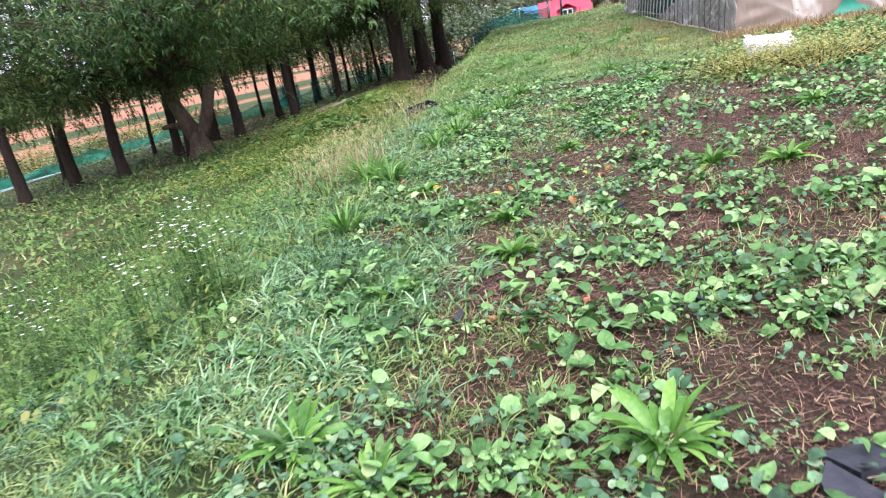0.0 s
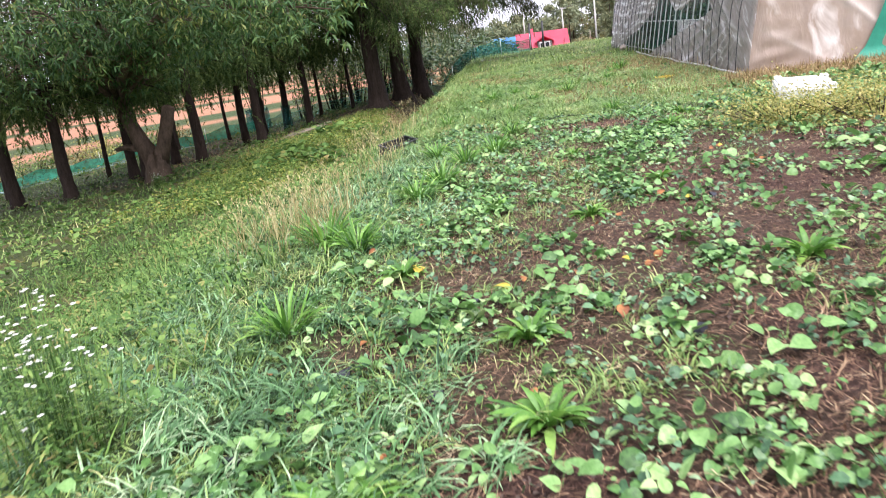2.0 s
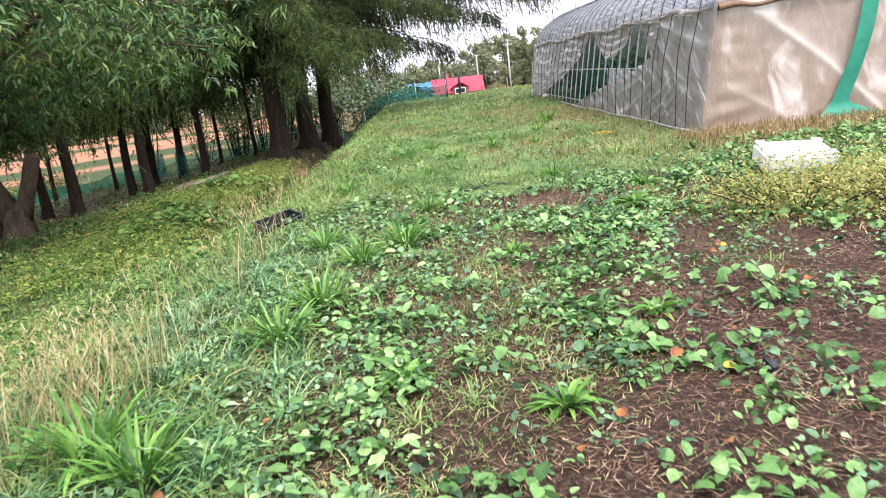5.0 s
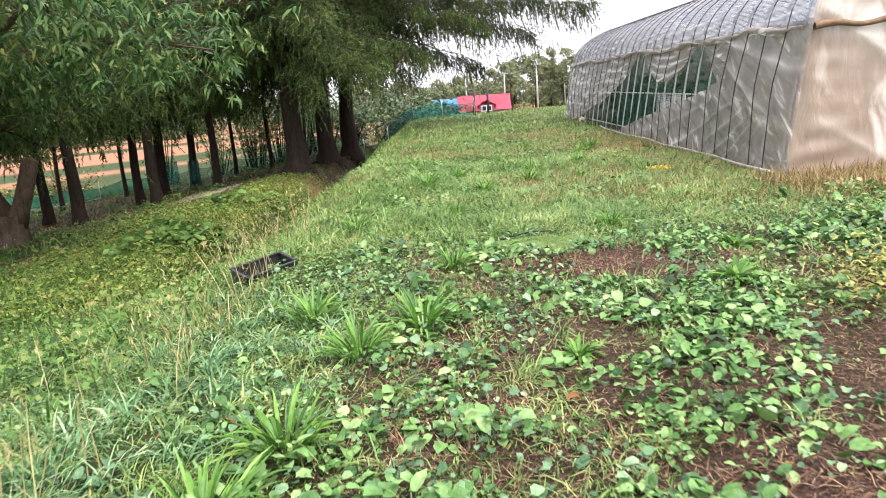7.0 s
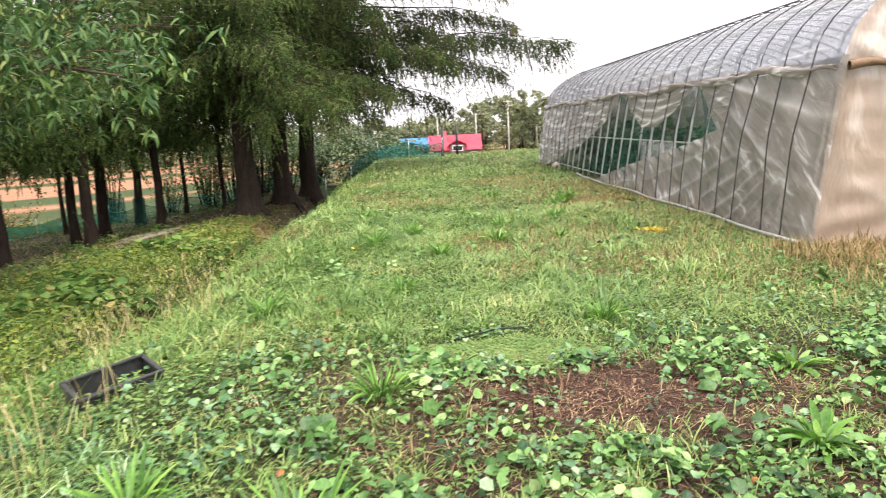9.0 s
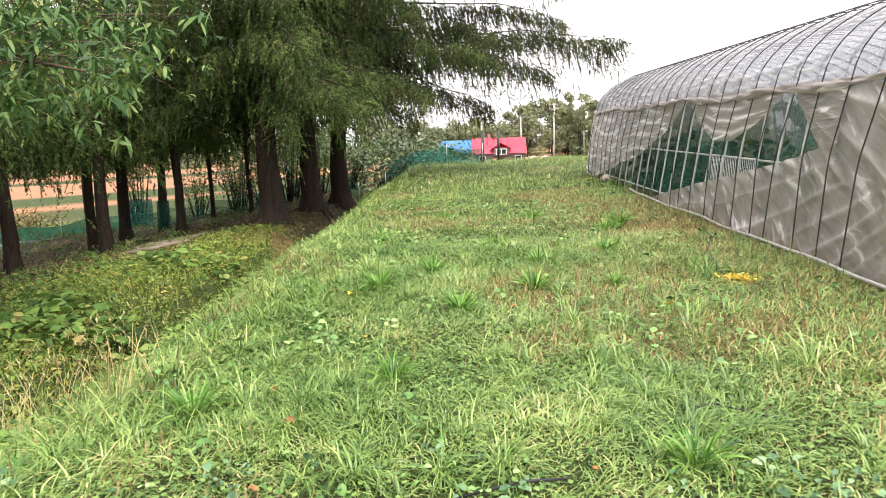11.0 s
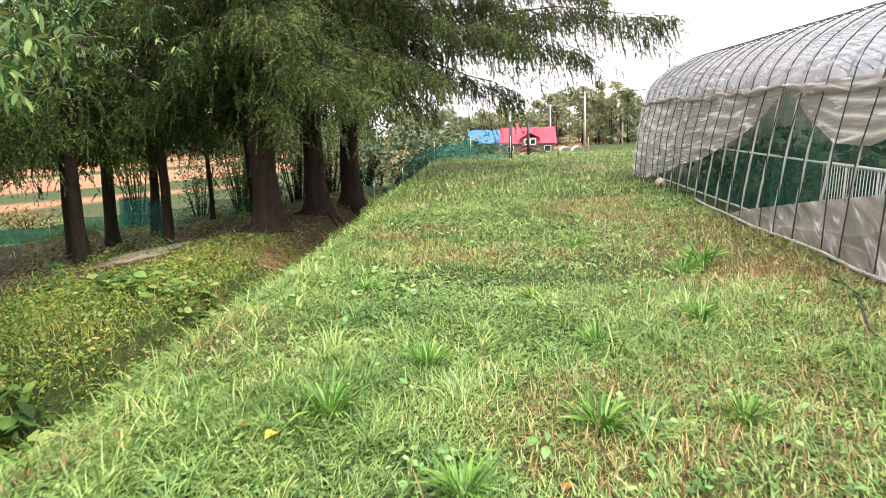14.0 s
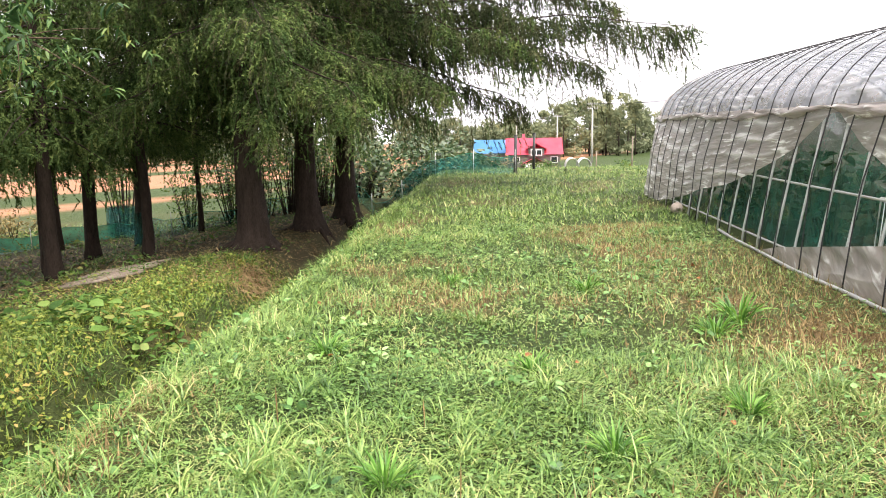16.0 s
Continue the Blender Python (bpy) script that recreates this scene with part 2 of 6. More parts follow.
def height(x, y):
    x, y = np.asarray(x, float), np.asarray(y, float)
    s = -1.95 + 0.16 * wob(x * 0, y, 0.5, 3) + 0.10 * wob(x * 0, y, 1.9, 4) - x
    gentle = np.where(s < 4.4, -0.33 * s, -1.45 - 0.072 * (s - 4.4))
    gentle = np.where(s < 0, 0, gentle) - 0.06 * np.exp(-(s / 0.7) ** 2)
    ditch = np.interp(s, [-0.4, 0.0, 0.5, 1.7, 2.4, 2.9, 4.0, 11.0, 22.0], [0, -0.06, -0.38, -1.65, -1.75, -1.22, -1.14, -2.25, -2.8])
    k = ss(13, 20, y)
    z = gentle * (1 - k) + ditch * k
    plain = -2.75 - 0.02 * np.maximum(0, y - 45)
    far = np.maximum(ss(44, 62, y), ss(20, 34, s))
    z = z * (1 - far) + plain * far
    z = z + 0.07 * ss(1.5, 4.0, x) * (1 - far)
    near = (1 - far) * np.exp(-(np.maximum(0, np.abs(x) - 12) / 8) ** 2)
    return z + near * (0.018 * wob(x, y, 3.1, 5) + 0.01 * wob(x, y, 9.0, 6)) + 0.05 * far * wob(x, y, 0.3, 9)


def hz(x, y):
    return float(height(x, y))

# ---- mesh helpers ----
def tri_mesh(name, verts, tris, mats, slots=None, smooth=False):
    verts, tris = np.asarray(verts, np.float32), np.asarray(tris, np.int32)
    me = bpy.data.meshes.new(name)
    me.vertices.add(len(verts))
    me.vertices.foreach_set("co", verts.ravel())
    me.loops.add(tris.size)
    me.loops.foreach_set("vertex_index", tris.ravel())
    me.polygons.add(len(tris))
    me.polygons.foreach_set("loop_start", np.arange(len(tris), dtype=np.int32) * tris.shape[1])
    for m in mats if isinstance(mats, (list, tuple)) else [mats]:
        me.materials.append(m)
    if slots is not None:
        me.polygons.foreach_set("material_index", np.asarray(slots, np.int32))
    me.update(calc_edges=True)
    if smooth:
        me.shade_smooth()
    return me


def thing(name, label, category, group="", kind="", at=None):
    ob = new(name)
    if at is not None:
        ob.matrix_world = at
    return tagged(ob, label, category, group, kind)


def under(name, me, parent, label=""):
    ob = new(name, me)
    ob.parent = parent
    return tagged(ob, label)


def bm_mesh(name, bm, mat, smooth=False):
    me = bpy.data.meshes.new(name)
    bm.normal_update()
    bm.to_mesh(me)
    bm.free()
    me.materials.append(mat)
    if smooth:
        me.shade_smooth()
    return me


def part(name, bm, mat, parent, label="", smooth=False):
    return under(name, bm_mesh(name, bm, mat, smooth), parent, label)


def box(bm, lo, hi, bevel=0.0):
    lo, hi = Vector(lo), Vector(hi)
    r = bmesh.ops.create_cube(bm, size=1, matrix=Matrix.Translation((lo + hi) / 2) @ Matrix.Diagonal((*(hi - lo), 1)))
    if bevel:
        es = list({e for v in r["verts"] for e in v.link_edges})
        bmesh.ops.bevel(bm, geom=es, offset=bevel, segments=2, affect="EDGES")
    return bm


def tube_np(path, radii, sides=8, wobble=0.0, rng=None):
    """A tapering tube along a line of points: (verts, tris)."""
    path = np.asarray(path, float)
    n = len(path)
    radii = np.broadcast_to(np.asarray(radii, float), (n,))
    tan = np.gradient(path, axis=0)
    tan /= np.linalg.norm(tan, axis=1)[:, None] + 1e-9
    ref = np.where(np.abs(tan[:, 2:3]) > 0.9, np.array([[1.0, 0, 0]]), np.array([[0, 0, 1.0]]))
    if abs(tan[:, 2]).mean() > 0.7:
        ref = np.tile(np.array([[1.0, 0, 0]]), (n, 1))
    u = np.cross(ref, tan)
    u /= np.linalg.norm(u, axis=1)[:, None] + 1e-9
    v = np.cross(tan, u)
    a = np.arange(sides) * 2 * np.pi / sides
    k = 1.0
    if wobble and rng is not None:
        k = 1 + wobble * (rng.rand(n, sides) - 0.5)
    ring = path[:, None] + (radii[:, None] * k)[..., None] * (np.cos(a)[None, :, None] * u[:, None] + np.sin(a)[None, :, None] * v[:, None])
    V = ring.reshape(-1, 3)
    i = np.arange(n - 1)[:, None] * sides
    j = np.arange(sides)[None]
    jn = (j + 1) % sides
    q = np.stack([i + j, i + jn, i + sides + jn, i + sides + j], -1).reshape(-1, 4)
    T = np.concatenate([q[:, [0, 1, 2]], q[:, [0, 2, 3]]])
    cap = np.array([[n * sides - sides, n * sides - sides + b, n * sides - sides + b + 1] for b in range(1, sides - 1)] +
                   [[0, b + 1, b] for b in range(1, sides - 1)])
    return V, np.concatenate([T, cap])


def joined(pieces):
    V, T, o = [], [], 0
    for v, t in pieces:
        V.append(v)
        T.append(np.asarray(t) + o)
        o += len(v)
    return np.concatenate(V), np.concatenate(T)


def tube(name, path, radii, mat, parent, sides=8, label="", smooth=True):
    return under(name, tri_mesh(name, *tube_np(path, radii, sides), mat, smooth=smooth), parent, label)


def ribbons(P, yaw, elev, length, width, bend, prof, roll=0.0, fold=0.0):
    """Many blades or leaves: each a strip that leaves P at an elevation and bends down along its length.
    prof: half-widths along it, the last one 0 for a tip. fold: how far the edges are lifted (a V across)."""
    P = np.asarray(P, float)
    n, m = len(P), len(prof)
    yaw, elev, length, width, bend, roll = (np.broadcast_to(np.asarray(q, float), (n,)) for q in (yaw, elev, length, width, bend, roll))
    step = length / (m - 1)
    pts, r, z = [P], np.zeros(n), np.zeros(n)
    cy, sy = np.cos(yaw), np.sin(yaw)
    nrm = []
    for k in range(m):
        a = elev - bend * k / (m - 1)
        nrm.append(np.stack([-np.sin(a) * cy, -np.sin(a) * sy, np.cos(a)], 1))
        if k < m - 1:
            am = elev - bend * (k + 0.5) / (m - 1)
            r, z = r + step * np.cos(am), z + step * np.sin(am)
            pts.append(P + np.stack([r * cy, r * sy, z], 1))
    side0 = np.stack([-sy, cy, np.zeros(n)], 1)
    rows = []
    for k in range(m):
        side = side0 * np.cos(roll)[:, None] + nrm[k] * np.sin(roll)[:, None]
        if prof[k] > 0:
            w = (width * prof[k] * 0.5)[:, None]
            lift = nrm[k] * w * fold
            rows += [pts[k] + side * w + lift, pts[k] - side * w + lift]
            if fold:
                rows.append(pts[k])
        else:
            rows.append(pts[k])
    c = len(rows)
    V = np.stack(rows, 1).reshape(-1, 3)
    per = 3 if fold else 2
    f = []
    for k in range(m - 1):
        a = k * per
        b = a + per
        if prof[k + 1] > 0:
            if fold:
                f += [[a, a + 2, b + 2], [a, b + 2, b], [a + 2, a + 1, b + 1], [a + 2, b + 1, b + 2]]
            else:
                f += [[a, a + 1, b + 1], [a, b + 1, b]]
        elif fold:
            f += [[a, a + 2, b], [a + 2, a + 1, b]]
        else:
            f += [[a, a + 1, b]]
    T = (np.arange(n)[:, None, None] * c + np.array(f)[None]).reshape(-1, 3)
    return V, T


def scatter(n, x0, x1, y0, y1, rng, keep=None):
    x, y = rng.uniform(x0, x1, n), rng.uniform(y0, y1, n)
    if keep is not None:
        k = rng.rand(n) < keep(x, y)
        x, y = x[k], y[k]
    return np.stack([x, y, height(x, y)], 1)


def stuff(name, V, T, mat, label, category, smooth=False):
    return tagged(new(name, tri_mesh(name, V, T, mat, smooth=smooth)), label, category, kind="stuff")

# ---- ground: one sheet out to the horizon ----
def bare(x, y):
    """How bare the soil lies, 0 to 1."""
    p = 0.5 + 0.5 * wob(x, y, 2.6, 21) + 0.25 * wob(x, y, 7.0, 22)
    yard = ss(-0.9, 0.9, x + 0.25 * wob(x, y, 1.2, 23)) * (1 - ss(9.6, 11.0, y)) * ss(0.34, 0.68, p + 0.25 * ss(0.5, 2.5, x) * ss(4.5, 7, y))
    out = yard
    for cx, cy, rx, ry, k in ((-0.1, 3.7, 0.62, 0.42, 1.0), (1.35, 6.7, 1.3, 1.1, 0.9), (2.6, 8.6, 1.2, 0.9, 0.9), (0.35, 6.5, 0.7, 0.5, 0.85), (0.95, 12.0, 1.0, 0.42, 1.0), (-0.55, 5.2, 0.5, 0.4, 0.6), (1.8, 8.0, 1.3, 1.1, 0.9),
                              (0.3, 6.2, 0.8, 0.5, 0.8), (0.9, 9.6, 0.9, 0.5, 0.7), (1.4, 5.6, 0.9, 1.0, 0.7), (-0.75, 2.6, 0.4, 0.25, 0.7), (0.9, 2.4, 0.7, 0.6, 0.7)):
        d = np.sqrt(((x - cx) / rx) ** 2 + ((y - cy) / ry) ** 2) + 0.28 * wob(x, y, 6.0, 25)
        out = np.maximum(out, k * (1 - ss(0.7, 1.15, d)))
    return np.clip(out, 0, 1)


def weedy(x, y):
    """The weed-grown yard, where soil shows between the leaves."""
    return ss(-1.6, -0.6, x + 0.4 * wob(x, y, 1.2, 23)) * (1 - ss(12.2, 13.4, y)) * (1 - ss(6.5, 9.5, x + 0.8 * wob(x, y, 0.7, 26))) * ss(-4.0, -1.0, y)


def dry(x, y):
    """Dead, browned growth: along the sheeting and in flecks on the bank."""
    fleck = ss(0.55, 0.95, 0.5 + 0.5 * wob(x, y, 2.1, 31) + 0.2 * wob(x, y, 6, 32))
    strip = ss(0.6, 2.6, x + 0.5 * wob(x, y, 1.1, 33)) * ss(12.6, 14.2, y) * (1 - ss(23, 27, y))
    slope = ss(-3.0, -4.8, x) * 0.25
    return np.clip(np.maximum(strip * (0.4 + 0.6 * fleck), np.maximum(0.6 * fleck * ss(12, 14, y), slope * (0.4 + fleck))), 0, 1)


def spread(a, b, step, grow, far_lo, far_hi):
    core = list(np.arange(a, b + 1e-6, step))
    lo, s = [], step
    p = a
    while p > far_lo:
        s *= grow
        p -= s
        lo.append(p)
    hi, s, p = [], step, b
    while p < far_hi:
        s *= grow
        p += s
        hi.append(p)
    return np.array(lo[::-1] + core + hi)


gx, gy = spread(-6.0, 4.2, 0.15, 1.09, -900, 900), spread(0.0, 30.0, 0.25, 1.08, -300, 1500)
GX, GY = np.meshgrid(gx, gy)
GZ = height(GX, GY)
nx, ny = len(gx), len(gy)
ii = (np.arange(ny - 1)[:, None] * nx + np.arange(nx - 1)[None]).ravel()
quads = np.stack([ii, ii + 1, ii + nx + 1, ii + nx], 1)
M_GROUND, gn, gl, gb = node_mat("wet_soil_and_moss")
gco = gn.new("ShaderNodeTexCoord").outputs["Object"]


def attr_node(name):
    a = gn.new("ShaderNodeAttribute")
    a.attribute_name = name
    return a.outputs["Fac"]


def mix_col(fac, a, b):
    x = gn.new("ShaderNodeMix")
    x.data_type = "RGBA"
    gl.new(fac, x.inputs[0])
    gl.new(a, x.inputs[6])
    gl.new(b, x.inputs[7])
    return x.outputs[2]


def mottle(scale, stops, detail=7):
    r = ramp(gn, stops)
    gl.new(noise_tex(gn, gl, gco, scale, detail, 0.7).outputs["Fac"], r.inputs["Fac"])
    return r.outputs["Color"]


c_soil = mottle(45, [(0.3, (0.016, 0.009, 0.007)), (0.5, (0.060, 0.031, 0.023)), (0.72, (0.20, 0.115, 0.078))])
c_turf = mottle(26, [(0.3, (0.014, 0.025, 0.008)), (0.55, (0.042, 0.068, 0.017)), (0.75, (0.10, 0.135, 0.034))])
c_dry = mottle(14, [(0.3, (0.07, 0.05, 0.022)), (0.6, (0.19, 0.13, 0.058)), (0.8, (0.16, 0.15, 0.05))])
c_litter = mottle(12, [(0.3, (0.024, 0.018, 0.010)), (0.6, (0.075, 0.052, 0.028)), (0.8, (0.075, 0.085, 0.028))])
c_field = mottle(0.9, [(0.3, (0.25, 0.115, 0.065)), (0.6, (0.36, 0.18, 0.10)), (0.8, (0.42, 0.26, 0.14))])
col = mix_col(attr_node("bare"), c_turf, c_soil)
col = mix_col(attr_node("dry"), col, c_dry)
col = mix_col(attr_node("litter"), col, c_litter)
col = mix_col(attr_node("field"), col, c_field)
gl.new(col, gb.inputs["Base Color"])
gb.inputs["Roughness"].default_value = 0.8
gb.inputs["Specular IOR Level"].default_value = 0.2
gbump = gn.new("ShaderNodeBump")
gbump.inputs["Strength"].default_value, gbump.inputs["Distance"].default_value = 1.0, 0.05
gl.new(noise_tex(gn, gl, gco, 30, 8, 0.7).outputs["Fac"], gbump.inputs["Height"])
gl.new(gbump.outputs["Normal"], gb.inputs["Normal"])

ground = tagged(new("ground", tri_mesh("ground", np.stack([GX, GY, GZ], -1).reshape(-1, 3), quads, M_GROUND, smooth=True)),
                "uneven grassy bank and low ground with wet brown soil", "ground", kind="structure")


def litter(x, y):
    d = -1.95 - x
    return ss(2.2, 2.7, d) * (1 - ss(13, 17, d)) * ss(27.5, 30.5, y + 0.15 * (d - 4) + 0.6 * wob(x, y, 0.9, 40)) * (1 - ss(40, 46, y)) * (0.62 + 0.38 * wob(x, y, 1.0, 41))


def field(x, y):
    """Ploughed strips on the low land beyond the trees."""
    d = -1.95 - x
    edge = 27 + 1.0 * wob(x, y, 0.08, 44) + 0.12 * np.maximum(0, 30 - y)
    on = ss(edge, edge + 2.5, d + 0.35 * np.maximum(0, y - 44))
    strip = ss(-0.15, 0.2, np.sin((d * 0.9 + y * 0.55) * 0.16 + 0.6) + 0.55)
    return on * strip


for key, vals in (("bare", np.maximum(bare(GX, GY), 0.8 * weedy(GX, GY)) * (1 - ss(13, 15, GY))), ("dry", dry(GX, GY) * (1 - ss(44, 60, GY))), ("litter", np.clip(litter(GX, GY), 0, 1)), ("field", field(GX, GY))):
    at = ground.data.attributes.new(key, "FLOAT", "POINT")
    at.data.foreach_set("value", vals.astype(np.float32).ravel())

# ---- polytunnel greenhouse beside the bank ----
GX0, GW, GSH, GPK, GY0, GY1 = 3.85, 5.7, 1.9, 3.05, 15.6, 32.6
GZ0 = 0.05


def arch(f, off=0.0):
    """Point (x, z) on the hoop, f from 0 (near foot) over 0.5 (ridge) to 1; off: outward."""
    cx = GX0 + GW / 2
    g = 1 - abs(2 * f - 1)
    if g < 0.42:
        t = g / 0.42
        x, z = GX0 + 0.30 * t, GZ0 + (GSH - GZ0) * t
        n = (-1, 0.16)
    else:
        t = (g - 0.42) / 0.58 * math.pi / 2
        a, b = GW / 2 - 0.30, GPK - GSH
        x, z = cx - a * math.cos(t), GSH + b * math.sin(t)
        n = (-math.cos(t) / a, math.sin(t) / b)
        k = math.hypot(*n)
        n = (n[0] / k, n[1] / k)
    x, z = x + off * n[0], z + off * n[1]
    return (x, z) if f <= 0.5 else (2 * cx - x, z)


greenhouse = thing("greenhouse", "long polytunnel greenhouse in torn grey plastic sheeting", "greenhouse")
hoops = np.arange(GY0 + 0.1, GY1 + 0.01, 0.62)
for y in hoops:
    tube("hoop", [(arch(f)[0], y, arch(f)[1] - (0.25 if f in (0, 1) else 0)) for f in np.linspace(0, 1, 41)], 0.0165, M_GALV, greenhouse, 8)
for f, lab in ((0.21, ""), (0.42 / 2 + 0.005, ""), (0.5, ""), (0.79, ""), (0.11, ""), (0.02, "")):
    px, pz = arch(f, -0.02)
    tube("purlin", [(px, y, pz) for y in np.linspace(GY0, GY1, 12)], 0.015, M_GALV, greenhouse, 6)


def sheet(name, mat, fy, fx, ny, nf, parent, label=""):
    """A film surface given by place functions over (u, v)."""
    u, v = np.meshgrid(np.linspace(0, 1, ny), np.linspace(0, 1, nf))
    P = fx(u, v)
    i = (np.arange(nf - 1)[:, None] * ny + np.arange(ny - 1)[None]).ravel()
    q = np.stack([i, i + 1, i + ny + 1, i + ny], 1)
    me = tri_mesh(name, np.stack(P[:3], -1).reshape(-1, 3), q, mat, smooth=True)
    # fourth array: mask for the white highlights painted along creases
    if len(P) > 3:
        me.attributes.new("crease_glint", "FLOAT", "POINT").data.foreach_set("value", np.clip(P[3], 0, 1).astype(np.float32).ravel())
    return under(name, me, parent, label)


arch_tab = np.array([arch(f, 0.03) for f in np.linspace(0, 1, 401)])


def arch_np(f):
    k = np.clip(f, 0, 1) * 400
    return np.interp(k, np.arange(401), arch_tab[:, 0]), np.interp(k, np.arange(401), arch_tab[:, 1])


def roof_fn(u, v):
    f = 0.205 + v * 0.795
    x, z = arch_np(f)
    y = GY0 - 0.05 + u * (GY1 - GY0 + 0.1)
    bay = (y - GY0 - 0.1) / 0.62
    mid = np.abs(np.sin(bay * np.pi))
    along = f * 150 + 1.6 * wob(y, f * 20, 1.2, 50) + 0.9 * np.floor(bay)
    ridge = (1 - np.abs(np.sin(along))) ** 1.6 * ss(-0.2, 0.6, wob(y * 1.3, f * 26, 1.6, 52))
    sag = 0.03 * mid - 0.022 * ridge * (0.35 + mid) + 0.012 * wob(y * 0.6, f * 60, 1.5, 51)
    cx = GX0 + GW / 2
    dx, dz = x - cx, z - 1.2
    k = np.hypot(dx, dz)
    # last value paints white glints along the roof wrinkles
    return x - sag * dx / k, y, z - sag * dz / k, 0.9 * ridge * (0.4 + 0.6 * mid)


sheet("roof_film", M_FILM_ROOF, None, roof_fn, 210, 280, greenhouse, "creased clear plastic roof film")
# skirt of side film along the foot: high at the near end, low past the middle


def skirt_top(y):
    return np.interp(y, [15.0, 18.1, 18.35, 19.4, 21.2, 23.0, 24.3, 24.8, 26.5, 31.2], [1.95, 1.95, 1.22, 1.0, 0.72, 0.42, 0.20, 0.08, 0.06, 0.05])


def skirt_fn(u, v):
    y = GY0 - 0.15 + u * (26.6 - GY0)
    top = skirt_top(y)
    z = GZ0 - 0.05 + v * (top - GZ0 + 0.05)
    x = GX0 + 0.30 * (z - GZ0) / (GSH - GZ0) - 0.035
    warp = 0.35 * wob(y, z, 1.3, 53) + 0.12 * wob(y, z, 4.2, 55)

    def fan(y0, z0, n, power):
        ang = np.arctan2(z - z0, y - y0)
        return (1 - np.abs(np.sin(ang * n + warp * 2.2))) ** power

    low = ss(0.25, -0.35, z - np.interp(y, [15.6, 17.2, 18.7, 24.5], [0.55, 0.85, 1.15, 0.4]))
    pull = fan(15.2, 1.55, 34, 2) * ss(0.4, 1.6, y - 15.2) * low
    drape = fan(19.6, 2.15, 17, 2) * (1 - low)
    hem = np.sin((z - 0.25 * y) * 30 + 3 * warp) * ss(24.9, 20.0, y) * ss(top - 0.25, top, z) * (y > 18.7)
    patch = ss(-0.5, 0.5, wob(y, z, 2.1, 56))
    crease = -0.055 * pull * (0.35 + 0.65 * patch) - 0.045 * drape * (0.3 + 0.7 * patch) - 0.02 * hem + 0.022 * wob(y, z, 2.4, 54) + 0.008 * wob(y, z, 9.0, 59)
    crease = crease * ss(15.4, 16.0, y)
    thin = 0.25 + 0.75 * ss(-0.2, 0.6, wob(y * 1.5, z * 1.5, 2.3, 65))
    # last value: highlights painted white on the pulled and draped folds
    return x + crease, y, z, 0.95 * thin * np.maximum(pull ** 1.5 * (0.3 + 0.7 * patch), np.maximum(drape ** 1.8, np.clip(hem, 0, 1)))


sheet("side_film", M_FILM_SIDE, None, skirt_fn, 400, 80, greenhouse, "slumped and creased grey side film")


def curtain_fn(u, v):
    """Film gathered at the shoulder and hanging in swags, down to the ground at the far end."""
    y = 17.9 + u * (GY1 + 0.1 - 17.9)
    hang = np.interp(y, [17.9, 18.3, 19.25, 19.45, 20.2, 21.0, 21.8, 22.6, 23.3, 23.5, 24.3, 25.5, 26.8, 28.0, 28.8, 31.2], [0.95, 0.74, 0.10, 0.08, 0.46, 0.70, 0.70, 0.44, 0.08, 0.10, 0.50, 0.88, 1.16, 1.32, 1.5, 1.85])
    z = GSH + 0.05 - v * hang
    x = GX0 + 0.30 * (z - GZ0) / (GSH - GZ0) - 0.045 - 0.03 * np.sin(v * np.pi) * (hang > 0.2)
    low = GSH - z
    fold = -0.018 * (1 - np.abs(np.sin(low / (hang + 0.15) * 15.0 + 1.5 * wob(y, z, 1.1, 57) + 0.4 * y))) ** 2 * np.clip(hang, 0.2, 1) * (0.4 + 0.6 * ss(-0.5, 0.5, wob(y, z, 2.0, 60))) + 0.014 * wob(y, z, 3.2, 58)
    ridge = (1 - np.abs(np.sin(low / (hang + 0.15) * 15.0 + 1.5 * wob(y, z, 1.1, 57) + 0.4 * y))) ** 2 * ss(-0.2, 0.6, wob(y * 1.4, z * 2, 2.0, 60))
    # ridges also carry a painted white highlight
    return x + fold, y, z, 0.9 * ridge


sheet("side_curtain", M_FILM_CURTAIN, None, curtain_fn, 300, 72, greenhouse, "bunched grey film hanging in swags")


def roll_fn(u, v):
    """Rolled edge tied along the shoulder."""
    y = GY0 + u * (GY1 - GY0)
    a = v * 2 * np.pi
    r = 0.042 + 0.026 * wob(y, a * 0, 5.4, 61) + 0.016 * wob(y, a * 2, 13.0, 64)
    return GX0 + 0.27 + r * np.cos(a) - 0.05, y, GSH - 0.03 + r * np.sin(a) + 0.045 * wob(y, a * 0, 1.6, 62) + 0.02 * wob(y, a * 0, 6.0, 70)


sheet("rolled_edge", M_FILM_CURTAIN, None, roll_fn, 260, 11, greenhouse, "rolled film edge tied along the shoulder")
# hold-down bands over the film, one between each pair of hoops
for y in hoops[:-1] + 0.31:
    lean = 0.12 * math.sin(y * 3.7)
    tube("hold_down_band", [(arch(f, 0.075)[0] - 0.075 * max(0.0, 1 - abs(f - 0.12) / 0.11), y + lean * max(0, 0.2 - f) / 0.2, arch(f, 0.075)[1] - (0.08 if f == 0 else 0)) for f in np.linspace(0, 0.62, 30)], 0.008, M_ROPE, greenhouse, 5, "black hold-down band")


